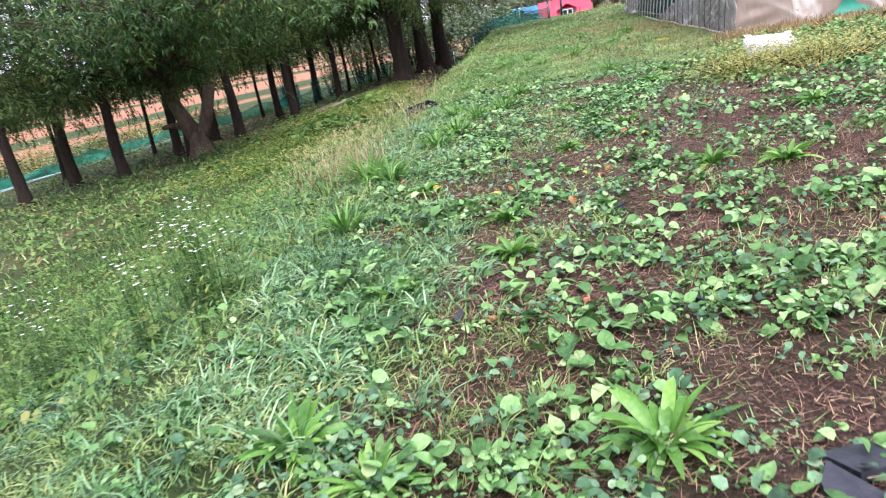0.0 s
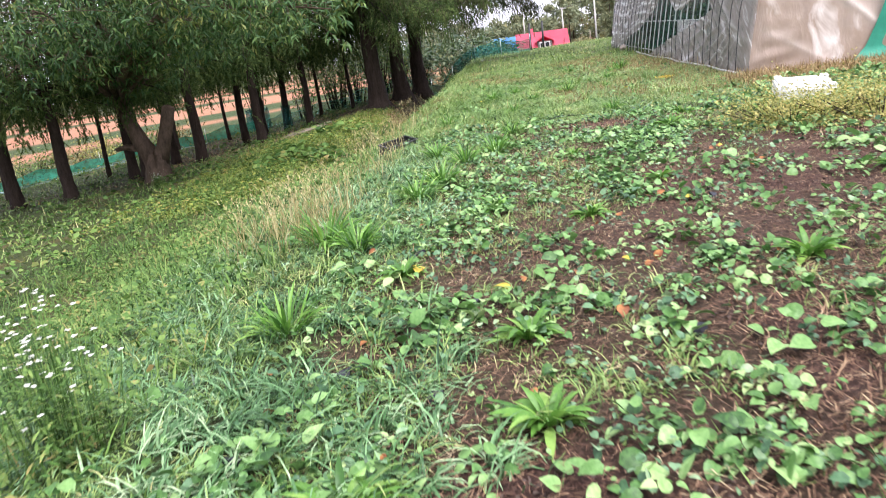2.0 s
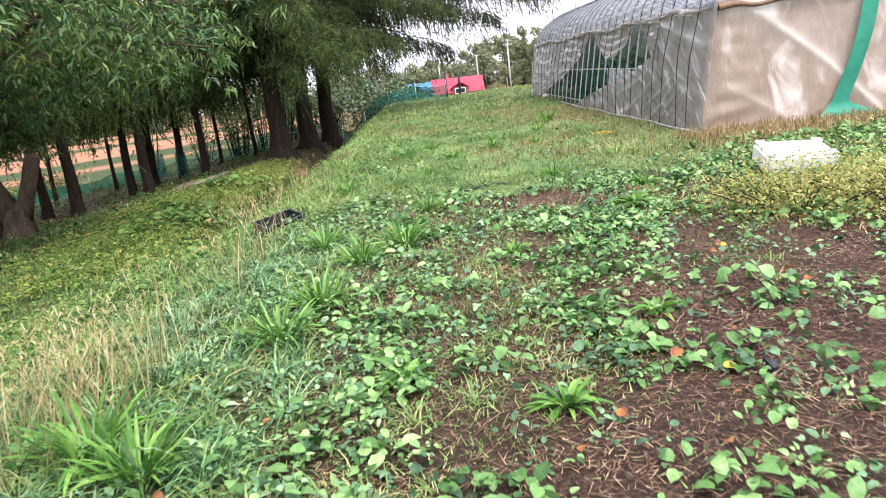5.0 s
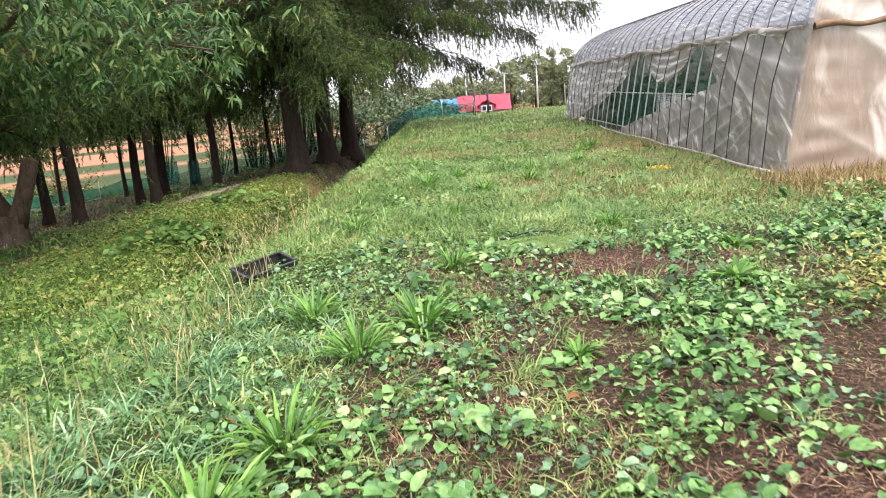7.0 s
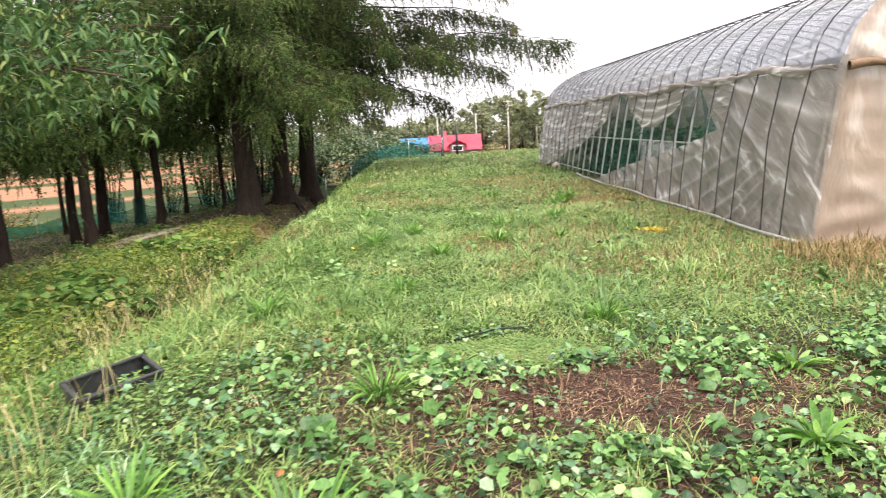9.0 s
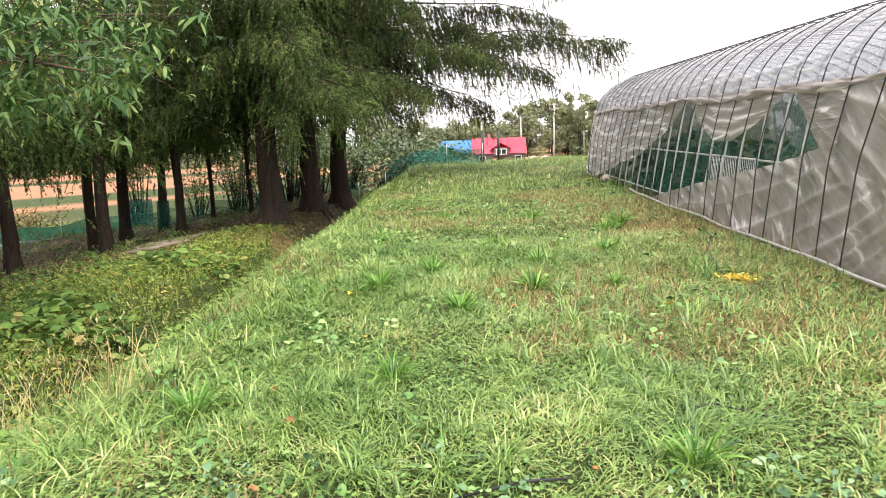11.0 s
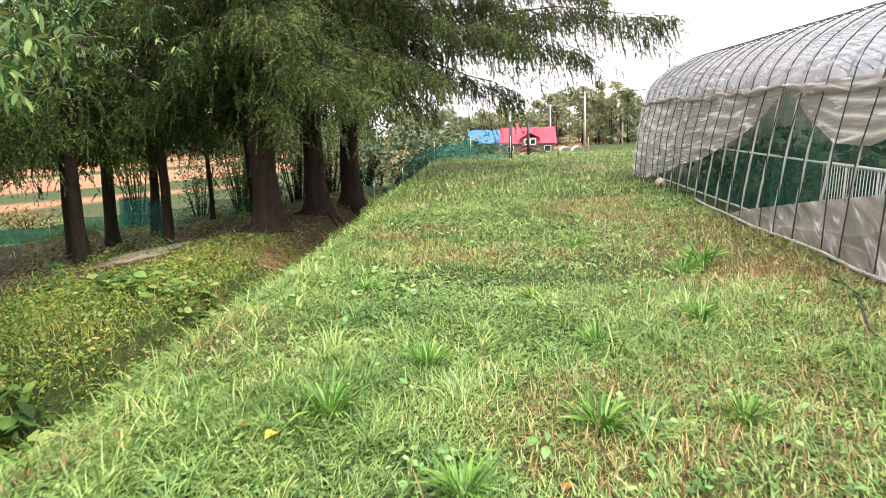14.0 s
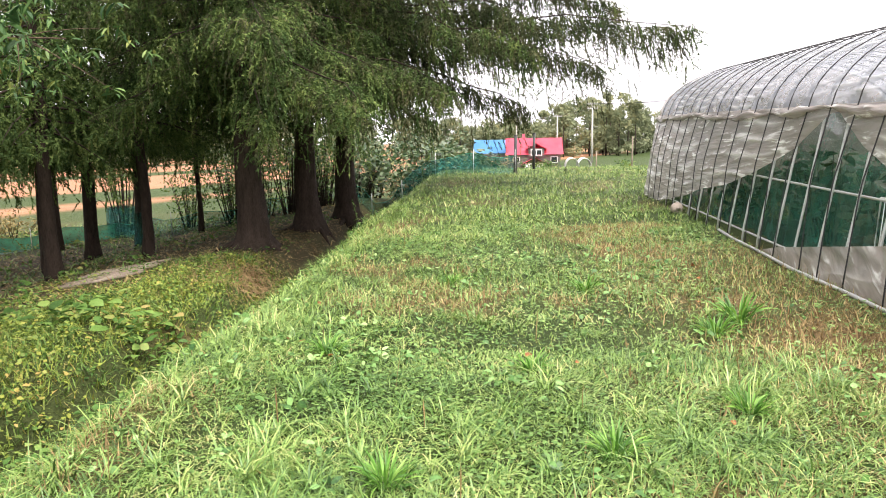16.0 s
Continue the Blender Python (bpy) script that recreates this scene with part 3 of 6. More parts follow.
def net_fn(u, v):
    y = 16.2 + u * (GY1 - 0.3 - 16.2)
    z = GZ0 + v * 1.9
    return GX0 + 0.42 + 0.16 * z + 0.05 * wob(y, z, 2.0, 63) + 0.05 * np.sin(y * 9 + 2 * wob(y, z, 1.0, 69)), y, z


sheet("shade_net", M_NET_GREEN, None, net_fn, 120, 24, greenhouse, "dark green shade net hung inside")
# end walls


def end_fn(y0, seed):
    def fn(u, v):
        # fill the arch outline column by column
        x = GX0 + 0.02 + u * (GW - 0.04)
        top = np.interp(x, arch_tab[:, 0], arch_tab[:, 1])
        z = GZ0 - 0.1 + v * (top - GZ0 + 0.1)
        bend = 3.2 * wob(x, z, 0.55, seed + 1)
        slack = (1 - np.abs(np.sin((x * 1.1 + z * 0.9) * 2.2 + bend))) ** 5 * ss(-0.3, 0.5, wob(x, z, 1.1, seed + 6))
        fine = (1 - np.abs(np.sin((x * 1.9 - z * 0.5) * 4.0 + 1.6 * bend))) ** 4 * ss(0.0, 0.7, wob(x, z, 1.0, seed + 5))
        side = np.sin(z * 21 + 5 * wob(x, z, 1.3, seed + 2)) * ss(GX0 + 1.2, GX0 + 0.2, x) * (0.5 + 0.5 * wob(x, z, 2.2, seed + 3))
        fold = 0.06 * wob(x * 1.2 + z * 0.8, z * 0.5 - x * 0.4, 1.5, seed) - 0.05 * slack - 0.03 * fine + 0.018 * side
        # fold lines get pale highlights in the colour as well
        return x, y0 + fold, z, 0.7 * np.maximum(slack, 0.8 * fine)
    return fn


sheet("end_wall_film", M_FILM_END, None, end_fn(GY0 - 0.10, 71), 140, 110, greenhouse, "dirty tan plastic end wall")
sheet("far_end_film", M_FILM_SIDE, None, end_fn(GY1 + 0.1, 75), 80, 60, greenhouse, "grey plastic far end wall")


def strip_fn(u, v):
    """Green mesh strip hung down the end wall, spreading over the ground."""
    z = 2.6 - v * 2.55
    c = 6.3 - 0.62 * np.clip((2.0 - z) / 2.0, 0, 1) ** 1.6
    w = 0.15 + 0.55 * ss(0.35, 0.0, z)
    return c + (u - 0.2) * 2 * w * 0.8, GY0 - 0.17 - 0.12 * ss(0.3, 0.0, z) + 0.02 * wob(u * 2, z * 2, 2, 66), z


sheet("green_strip", M_STRIP, None, strip_fn, 12, 50, greenhouse, "bright green mesh strip on the end wall")


def seam_fn(u, v):
    x = GX0 + 0.28 + u * 2.0
    a = v * 2 * np.pi
    r = 0.03 + 0.012 * wob(x, a * 0, 6, 67)
    return x, GY0 - 0.13 + r * np.cos(a), 1.86 + 0.02 * np.sin(x * 9) + 0.015 * wob(x, a * 0, 3, 68) + r * np.sin(a)


sheet("rolled_seam", M_SEAM, None, seam_fn, 60, 9, greenhouse, "brown rolled seam across the end wall")
for k, (x, z1) in enumerate(((4.25, 1.82), (4.95, 1.5))):
    tube("end_post", [(x, GY0 - 0.02, -0.2), (x, GY0 - 0.02, z1)], 0.03, M_GALV, greenhouse, 8)
tube("base_rail", [(GX0 - 0.09, y, hz(GX0 - 0.09, y) + 0.03) for y in np.linspace(GY0, 26.4, 16)], 0.022, M_GALV, greenhouse, 8)

# wire panel leaning inside the opening
wire_panel = thing("wire_panel", "white wire cage panel leaning inside the greenhouse", "panel")
px0, py0, py1, pz0, pz1 = 4.16, 20.6, 22.5, 0.12, 1.0
tube("frame", [(px0, py0, pz0), (px0 + 0.05, py0, pz1), (px0 + 0.05, py1, pz1), (px0, py1, pz0), (px0, py0, pz0)], 0.012, M_WHITE_PAINT, wire_panel, 6, smooth=False)
for y in np.arange(py0 + 0.07, py1 - 0.03, 0.07):
    tube("wire", [(px0, y, pz0), (px0 + 0.05, y, pz1)], 0.005, M_WHITE_PAINT, wire_panel, 5)
for k, y in enumerate((21.2, 21.9)):
    tube("upright", [(px0 - 0.01, y, pz0), (px0 + 0.04, y, pz1)], 0.012, M_WHITE_PAINT, wire_panel, 6)

# ---- trees ----
def bend_path(a, b, sag, n=8):
    t = np.linspace(0, 1, n)[:, None]
    p = np.asarray(a) * (1 - t) + np.asarray(b) * t
    p[:, 2] += (sag * 4 * t * (1 - t))[:, 0]
    return p


def spruce(x, y, r, h, first, reach, sprigs, seed, label, flare=0.6, extra=(), mat=None, lean=(0, 0), old=0.0, big=1.0):
    """A spruce with drooping limbs and hanging twigs. extra: long limbs as (height, end point)."""
    q = np.random.RandomState(seed)
    z0 = hz(x, y)
    tree = thing("spruce", label, "tree", at=pose(x, y, z0))
    zs = np.concatenate([[-0.35, 0.0, 0.12, 0.3, 0.6, 1.0, 1.6], np.linspace(2.5, h, 9)])
    rr = r * (1 - 0.93 * np.clip(zs / h, 0, 1)) * (1 + flare * np.exp(-np.maximum(zs, 0) / 0.38))
    path = np.stack([lean[0] * zs / h + 0.03 * np.sin(zs * 1.3 + seed), lean[1] * zs / h + 0.03 * np.cos(zs * 1.1 + seed), zs], 1)
    pieces = [tube_np(path, rr, 16, 0.22, q)]
    if flare > 0.55:
        for a in np.arange(7) * 0.9 + q.uniform(0, 1):
            d = np.array([math.cos(a), math.sin(a), 0])
            reach_r = r * q.uniform(2.6, 4.0)
            dz = [hz(x + d[0] * k, y + d[1] * k) - z0 for k in (0.5 * reach_r, reach_r)]
            pieces.append(tube_np([d * r * 0.55 + (0, 0, 0.42), d * r * 1.15 + (0, 0, 0.12), d * reach_r * 0.6 + (0, 0, min(0.03, dz[0])), d * reach_r + (0, 0, min(0, dz[1]) - 0.10)],
                                  [r * 0.28, r * 0.30, r * 0.2, r * 0.09], 8, 0.2, q))
    under("trunk", tri_mesh("trunk", *joined(pieces), M_BARK_DARK, smooth=True), tree)
    limbs, tips = [], []
    n = int(26 + h * 4.5)
    for k in range(n):
        f = (k + q.rand()) / n
        hh = first + (h * 0.97 - first) * f ** 1.25
        L = reach * (1 - (hh / h)) ** 0.75 * q.uniform(0.65, 1.1) + 0.25
        a = k * 2.4 + q.uniform(-0.4, 0.4)
        base = np.array([lean[0] * hh / h, lean[1] * hh / h, hh])
        end = base + np.array([math.cos(a) * L, math.sin(a) * L, -0.30 * L + q.uniform(-0.35, 0.45)])
        limbs.append((base, end, 0.05 * L, L))
    for hh, end in extra:
        base = np.array([0, 0, hh])
        end = np.array(end) - np.array([x, y, z0])
        limbs.append((base, end, 0.5, 1.35 * np.linalg.norm(end - base)))
    wood = []
    P, Y = [], []
    total = sum(l[3] ** 1.3 * (1.9 if l[0][2] < 9.5 else 0.3) for l in limbs)
    for base, end, sag, L in limbs:
        pts = bend_path(base, end, sag)
        pts[1:-1] += q.uniform(-0.05, 0.05, (6, 3)) * L * 0.3
        wood.append(tube_np(pts, np.linspace(min(0.055, 0.012 + 0.011 * L), 0.006, 8), 3))
        m = int(sprigs * L ** 1.3 * (1.9 if base[2] < 9.5 else 0.3) / total)
        if m < 2:
            continue
        t = q.beta(1.5, 1.1, m) * 0.93 + 0.07
        c = np.stack([np.interp(t, np.linspace(0, 1, 8), pts[:, i]) for i in range(3)], 1)
        d = (end - base) / np.linalg.norm(end - base)
        side = np.array([-d[1], d[0], 0])
        off = q.normal(0, 1, m) * 0.30 * (min(L, 6) * 0.30 + 0.35) * (1.15 - t)
        ahead = np.abs(off) * 0.5
        c = c + side[None] * off[:, None] + d[None] * ahead[:, None]
        c[:, 2] += q.normal(0, 0.06, m) - np.abs(off) * 0.25 - q.exponential(0.22, m) * np.clip(L * 0.4, 0.4, 1.3)
        c[:, :2] += q.normal(0, 0.09, (m, 2))
        P.append(c)
        Y.append(math.atan2(d[1], d[0]) + np.sign(off) * 0.9 + q.normal(0, 0.5, m))
    under("branchwork", tri_mesh("branchwork", *joined(wood), M_BARK_DARK, smooth=True), tree)
    P, Y = np.concatenate(P), np.concatenate(Y)
    m = len(P)
    # each spray: a hanging axis set all round with short needle twigs
    k = 18
    el = np.where(q.rand(m) < 0.65, q.uniform(-1.45, -0.8, m), q.uniform(-0.8, 0.1, m))
    ln = big * q.uniform(0.18, 0.50, m)
    t = np.tile((np.arange(k) + 0.5) / k, m)
    A = np.repeat(np.stack([np.cos(el) * np.cos(Y), np.cos(el) * np.sin(Y), np.sin(el)], 1), k, 0)
    S = np.repeat(P, k, 0) + A * (t * np.repeat(ln, k))[:, None]
    n = m * k
    S[:, 2] -= 0.08 * t * t
    V, T = ribbons(S, np.repeat(Y, k) + q.uniform(-2.2, 2.2, n), np.repeat(el, k) * 0.7 + q.normal(-0.1, 0.45, n), big * q.uniform(0.05, 0.10, n) * (1.15 - 0.5 * t), big * q.uniform(0.022, 0.038, n), 0.0, (1.0, 0), q.uniform(-1.4, 1.4, n))
    sl = (np.repeat(q.rand(m) < old, len(T) // m)).astype(np.int32)
    under("crown", tri_mesh("crown", V, T, [mat or M_NEEDLE, M_NEEDLE_OLD], sl), tree)
    return tree


spruce(-5.85, 32.8, 0.34, 17, 4.3, 4.6, 12500, 1, "broad old spruce with drooping limbs and flared roots", 0.85, ((4.2, (-2.2, 28.8, 2.2)), (5.5, (-3.5, 27.5, 3.4)), (7.0, (-4.0, 28.0, 5.0)), (7.5, (-7.5, 28.2, 4.8))), old=0.3, big=1.15)
spruce(-5.3, 36.2, 0.33, 18, 4.6, 4.7, 13000, 2, "tall spruce with dark scaly trunk above the ditch", 0.8, ((6.0, (1.2, 33.0, 3.6)), (5.0, (-0.8, 31.8, 2.6)), (7.4, (-1.0, 33.0, 5.2)), (9.0, (-1.6, 32.4, 7.0)), (9.4, (-2.2, 32.6, 8.6))), old=0.55, big=1.15)
spruce(-4.75, 39.2, 0.34, 19, 5.0, 5.0, 18000, 3, "tall spruce with a long limb reaching over the bank", 0.8,
       ((6.2, (5.3, 34.8, 4.2)), (5.6, (3.2, 35.4, 3.3)), (5.0, (1.2, 36.6, 2.2)), (7.2, (3.8, 36.5, 5.0)), (6.6, (1.5, 34.5, 4.4)), (8.6, (3.4, 35.2, 6.4)), (9.2, (2.2, 35.0, 7.4)), (9.4, (3.2, 36.4, 8.4)), (9.0, (0.4, 34.6, 6.6)), (9.4, (0.8, 35.0, 9.4))), old=0.75, big=1.1)
ROW = ((-18.4, 23.5, 0.24, 13, 2.6, 3.0), (-18.2, 26.3, 0.25, 14, 2.7, 3.0), (-16.15, 26.4, 0.25, 14, 2.6, 3.0), (-15.2, 29.3, 0.22, 14, 2.8, 2.8), (-14.2, 28.2, 0.15, 11, 2.6, 2.2),
       (-13.2, 31.2, 0.25, 15, 2.9, 3.2), (-14.8, 32.1, 0.21, 14, 2.8, 2.8), (-10.95, 32.4, 0.22, 15, 2.7, 3.0), (-12.4, 34.5, 0.19, 14, 2.7, 2.8), (-12.2, 36.5, 0.24, 15, 2.8, 3.0),
       (-11.5, 38.2, 0.19, 14, 2.8, 2.8), (-9.2, 34.0, 0.17, 13, 2.6, 2.8))
for k, (x, y, r, h, first, reach) in enumerate(ROW):
    tagged(spruce(x, y, r * 0.88, h, first + 1.1, reach * 1.1, 1450, 20 + k, "spruce with a bare leaning trunk in the shady row", 0.3, lean=(0.15 * math.sin(k * 2), 0.15 * math.cos(k)), big=1.45), group="row of spruces")

for k, (x, y) in enumerate(((-16.8, 37.0), (-17.5, 31.5), (-20.5, 29.0), (-10.2, 40.0), (-8.2, 38.6), (-15.2, 39.6))):
    tagged(spruce(x, y, 0.09, 15, 3.6, 3.4, 1100, 60 + k, "slim dark spruce standing behind the row", 0.3, big=1.6), group="row of spruces")


def chestnut():
    q = np.random.RandomState(77)
    bx, by = -13.3, 27.4
    z0 = hz(bx, by)
    tree = thing("chestnut_tree", "forked chestnut with a broken brown stub and long drooping leaves", "tree", at=pose(bx, by, z0))
    base = [tube_np([(0, 0, -0.3), (0, 0, 0.05), (0.02, 0, 0.5), (0.05, 0, 1.0)], [0.62, 0.52, 0.42, 0.40], 14, 0.25, q)]
    base.append(tube_np([(0.0, 0, 0.7), (-0.35, 0, 1.4), (-0.7, 0.1, 2.3), (-0.9, 0, 3.4), (-0.7, -0.3, 5.0)], [0.36, 0.30, 0.25, 0.21, 0.14], 12, 0.2, q))
    base.append(tube_np([(-0.3, 0, 1.2), (-0.9, -0.1, 1.35), (-1.3, -0.1, 1.30)], [0.16, 0.11, 0.07], 8, 0.2, q))
    under("trunk", tri_mesh("trunk", *joined(base), M_BARK_PALE, smooth=True), tree)
    under("broken_stub", tri_mesh("broken_stub", *tube_np([(0.1, 0, 0.6), (0.42, 0, 1.2), (0.72, 0, 1.9), (0.95, 0, 2.55), (1.0, 0, 2.6)], [0.33, 0.25, 0.21, 0.20, 0.06], 11, 0.3, q), M_BARK_PALE, smooth=True), tree, "broken brown stub")
    ends = [(-4.0, 18.5, 2.3), (-5.0, 16.2, 3.2), (-5.3, 19.8, 2.8), (-6.2, 17.0, 4.0), (-5.2, 22.0, 3.6), (-7.2, 27.6, 3.4), (-9.3, 29.2, 3.0), (-8.0, 20.5, 2.6), (-8.2, 24.0, 2.4), (-7.0, 22.5, 5.0),
            (-10.5, 22.0, 2.2), (-12.8, 22.4, 2.0), (-15.0, 23.0, 1.9), (-16.3, 25.2, 1.8), (-14.0, 20.5, 3.0), (-11.0, 18.8, 3.2), (-17.0, 22.0, 3.2), (-9.0, 17.5, 4.4), (-12.4, 26.0, 5.4), (-14.8, 26.5, 4.2), (-10.2, 26.0, 2.6),
            (-8.6, 21.5, 6.2), (-12.0, 21.0, 5.8), (-15.5, 22.0, 5.5)]
    wood, P = [], []
    for e in ends:
        e = np.array(e) - (bx, by, z0)
        start = np.array([-0.75, -0.1, q.uniform(2.6, 4.6)])
        pts = bend_path(start, e, 0.7, 9)
        L = np.linalg.norm(e - start)
        wood.append(tube_np(pts, np.linspace(0.03 + 0.009 * L, 0.012, 9), 6))
        m = int((26 + 14 * min(L, 8)) * (1.8 if e[0] > 7.0 else 1.0))
        t = q.beta(2.2, 1.0, m)
        c = np.stack([np.interp(t, np.linspace(0, 1, 9), pts[:, i]) for i in range(3)], 1)
        c += q.normal(0, 1, (m, 3)) * np.array([0.75, 0.75, 0.42])
        P.append(c)
        for j in range(0, m, 3):
            a = pts[min(8, int(t[j] * 8))]
            wood.append(tube_np(bend_path(a, c[j], 0.06, 4), [0.012, 0.009, 0.006, 0.004], 4))
    under("branchwork", tri_mesh("branchwork", *joined(wood), M_BARK_PALE, smooth=True), tree)
    P = np.concatenate(P)
    k = 8
    C = np.repeat(P, k, 0) + q.normal(0, 0.05, (len(P) * k, 3))
    n = len(C)
    yaw = (np.arange(n) % k) * 2 * np.pi / k + q.normal(0, 0.3, n)
    V, T = ribbons(C, yaw, q.uniform(-0.9, 0.25, n), q.uniform(0.18, 0.30, n), q.uniform(0.038, 0.058, n), q.uniform(0.3, 1.1, n), (0.25, 1.0, 0.9, 0), q.normal(0, 0.55, n))
    under("crown", tri_mesh("crown", V, T, M_CHESTNUT), tree)
    bur = tri_mesh("burr", *ribbons(np.zeros((60, 3)), q.uniform(0, 6.28, 60), q.uniform(-1.5, 1.5, 60), 0.045, 0.012, 0.0, (1.0, 0.8, 0)), M_BURR)
    for c in P[q.choice(len(P), 34, False)]:
        b = under("burr", bur, tree, "tawny spiny chestnut burr")
        b.location = c + (0, 0, -0.05)


M_BURR = leafy("burr_spines", [(0.0, (0.25, 0.10, 0.03)), (1.0, (0.50, 0.26, 0.07))], 0.6, 0.2)
chestnut()


def shrub(name, x, y, rad, h, n, size, mat, stems, label, category, seed, group="", width=0.4):
    """Many-stemmed bush: thin stems and a broken shell of leaves."""
    q = np.random.RandomState(seed)
    z0 = hz(x, y)
    ob = thing(name, label, category, group, at=pose(x, y, z0))
    wood, P = [], []
    per = max(1, n // stems)
    for k in range(stems):
        a, rr = q.uniform(0, 6.283), rad * math.sqrt(q.rand())
        e = np.array([math.cos(a) * rr, math.sin(a) * rr, h * q.uniform(0.6, 1.0)])
        s = e * np.array([0.3, 0.3, 0]) + (0, 0, -0.08)
        pts = bend_path(s, e, 0.04 * h, 6)
        wood.append(tube_np(pts, np.linspace(0.006 + 0.008 * h, 0.004, 6), 5))
        t = q.beta(2.0, 1.0, per)
        c = np.stack([np.interp(t, np.linspace(0, 1, 6), pts[:, i]) for i in range(3)], 1)
        P.append(c + q.normal(0, 1, (per, 3)) * np.array([0.25, 0.25, 0.16]) * (0.4 + rad * 0.6))
    tagged(under("stalk", tri_mesh("stalk", *joined(wood), M_BARK_DARK, smooth=True), ob), kind="stuff")
    P = np.concatenate(P)
    P[:, 2] = np.maximum(P[:, 2], 0.03)
    m = len(P)
    V, T = ribbons(P, q.uniform(0, 6.28, m), q.uniform(-0.7, 0.6, m), q.uniform(0.6, 1.3, m) * size, size * width * q.uniform(0.7, 1.2, m), q.uniform(0.1, 1.0, m), (0.3, 1.0, 0.8, 0), q.normal(0, 0.5, m))
    under("foliage", tri_mesh("foliage", V, T, mat), ob)
    return ob


M_SHRUB = leafy("shrub_leaves", [(0.0, (0.03, 0.07, 0.02)), (0.5, (0.08, 0.16, 0.035)), (0.85, (0.17, 0.24, 0.05)), (1.0, (0.34, 0.30, 0.06))], 0.5, 0.4, 0.6)
M_KNOTWEED = leafy("knotweed_leaves", [(0.0, (0.025, 0.055, 0.02)), (0.5, (0.06, 0.12, 0.045)), (0.8, (0.15, 0.20, 0.09)), (1.0, (0.30, 0.28, 0.08))], 0.35, 0.3, 0.5, 0.6)

# ---- ground cover ----
M_TURF = leafy("turf_blades", [(0.0, (0.040, 0.080, 0.020)), (0.4, (0.130, 0.230, 0.052)), (0.8, (0.28, 0.385, 0.11)), (1.0, (0.55, 0.49, 0.24))], 0.42, 0.2, 1.0, 0.4)
M_LUSH = leafy("lush_grass", [(0.0, (0.018, 0.055, 0.018)), (0.4, (0.08, 0.19, 0.065)), (0.75, (0.20, 0.37, 0.16)), (1.0, (0.44, 0.56, 0.33))], 0.36, 0.2, 0.9, 0.4)
M_WEED = leafy("weed_leaves", [(0.0, (0.022, 0.062, 0.018)), (0.35, (0.080, 0.19, 0.045)), (0.75, (0.19, 0.345, 0.11)), (1.0, (0.36, 0.48, 0.20))], 0.4, 0.15, 1.3, 0.3)
M_WEED_BLUE = leafy("bluish_weed_leaves", [(0.0, (0.020, 0.050, 0.024)), (0.4, (0.070, 0.16, 0.070)), (0.8, (0.17, 0.30, 0.15)), (1.0, (0.32, 0.43, 0.24))], 0.4, 0.15, 1.3, 0.3)
M_SLOPE = leafy("slope_herbs", [(0.0, (0.020, 0.052, 0.014)), (0.4, (0.080, 0.17, 0.036)), (0.8, (0.18, 0.29, 0.07)), (1.0, (0.33, 0.26, 0.10))], 0.5, 0.25, 0.7, 0.2)
M_DOCK = leafy("dock_leaves", [(0.0, (0.04, 0.12, 0.02)), (0.5, (0.13, 0.30, 0.045)), (1.0, (0.29, 0.47, 0.10))], 0.4, 0.3, 2.0, 0.4)
M_BROWN = leafy("dead_weeds", [(0.0, (0.12, 0.075, 0.032)), (0.5, (0.29, 0.20, 0.09)), (1.0, (0.48, 0.38, 0.19))], 0.75, 0.25, 1.5)
M_DEADSTALK = leafy("dead_stalks", [(0.0, (0.07, 0.033, 0.022)), (0.5, (0.21, 0.115, 0.070)), (0.85, (0.38, 0.26, 0.15)), (1.0, (0.56, 0.45, 0.28))], 0.75, 0.1, 2.0)
M_FALLEN = leafy("fallen_leaf", [(0.0, (0.07, 0.025, 0.018)), (0.35, (0.18, 0.06, 0.03)), (0.65, (0.36, 0.15, 0.05)), (1.0, (0.58, 0.40, 0.09))], 0.6, 0.2, 4.0)
M_SLATE = surface("dark_slate", (0.010, 0.011, 0.016), (0.035, 0.036, 0.048), 12, 80, 0.5, 0.3)
M_CLOVER = leafy("clover_leaves", [(0.0, (0.055, 0.12, 0.034)), (0.5, (0.12, 0.225, 0.06)), (1.0, (0.23, 0.345, 0.10))], 0.45, 0.2, 1.2, 0.25)
M_MOSS = leafy("pale_moss", [(0.0, (0.09, 0.17, 0.045)), (0.5, (0.16, 0.27, 0.075)), (1.0, (0.27, 0.38, 0.12))], 0.6, 0.2, 2.0, 0.2)
M_SEED = leafy("pale_seed_grass", [(0.0, (0.20, 0.17, 0.07)), (0.5, (0.40, 0.34, 0.16)), (1.0, (0.58, 0.52, 0.30))], 0.75, 0.3, 2.0, 0.2)
M_PALE = leafy("pale_long_grass", [(0.0, (0.045, 0.11, 0.025)), (0.4, (0.12, 0.235, 0.052)), (0.8, (0.245, 0.37, 0.095)), (1.0, (0.42, 0.48, 0.18))], 0.36, 0.2, 1.0, 0.5)
M_DITCH = leafy("ditch_herbs", [(0.0, (0.06, 0.11, 0.022)), (0.4, (0.15, 0.22, 0.035)), (0.8, (0.27, 0.31, 0.055)), (1.0, (0.40, 0.27, 0.09))], 0.5, 0.2, 0.9)
M_WHITE_PETAL = leafy("white_petals", [(0.0, (0.66, 0.66, 0.60)), (1.0, (0.85, 0.85, 0.80))], 0.6, 0.3)
rng = np.random.RandomState(5)


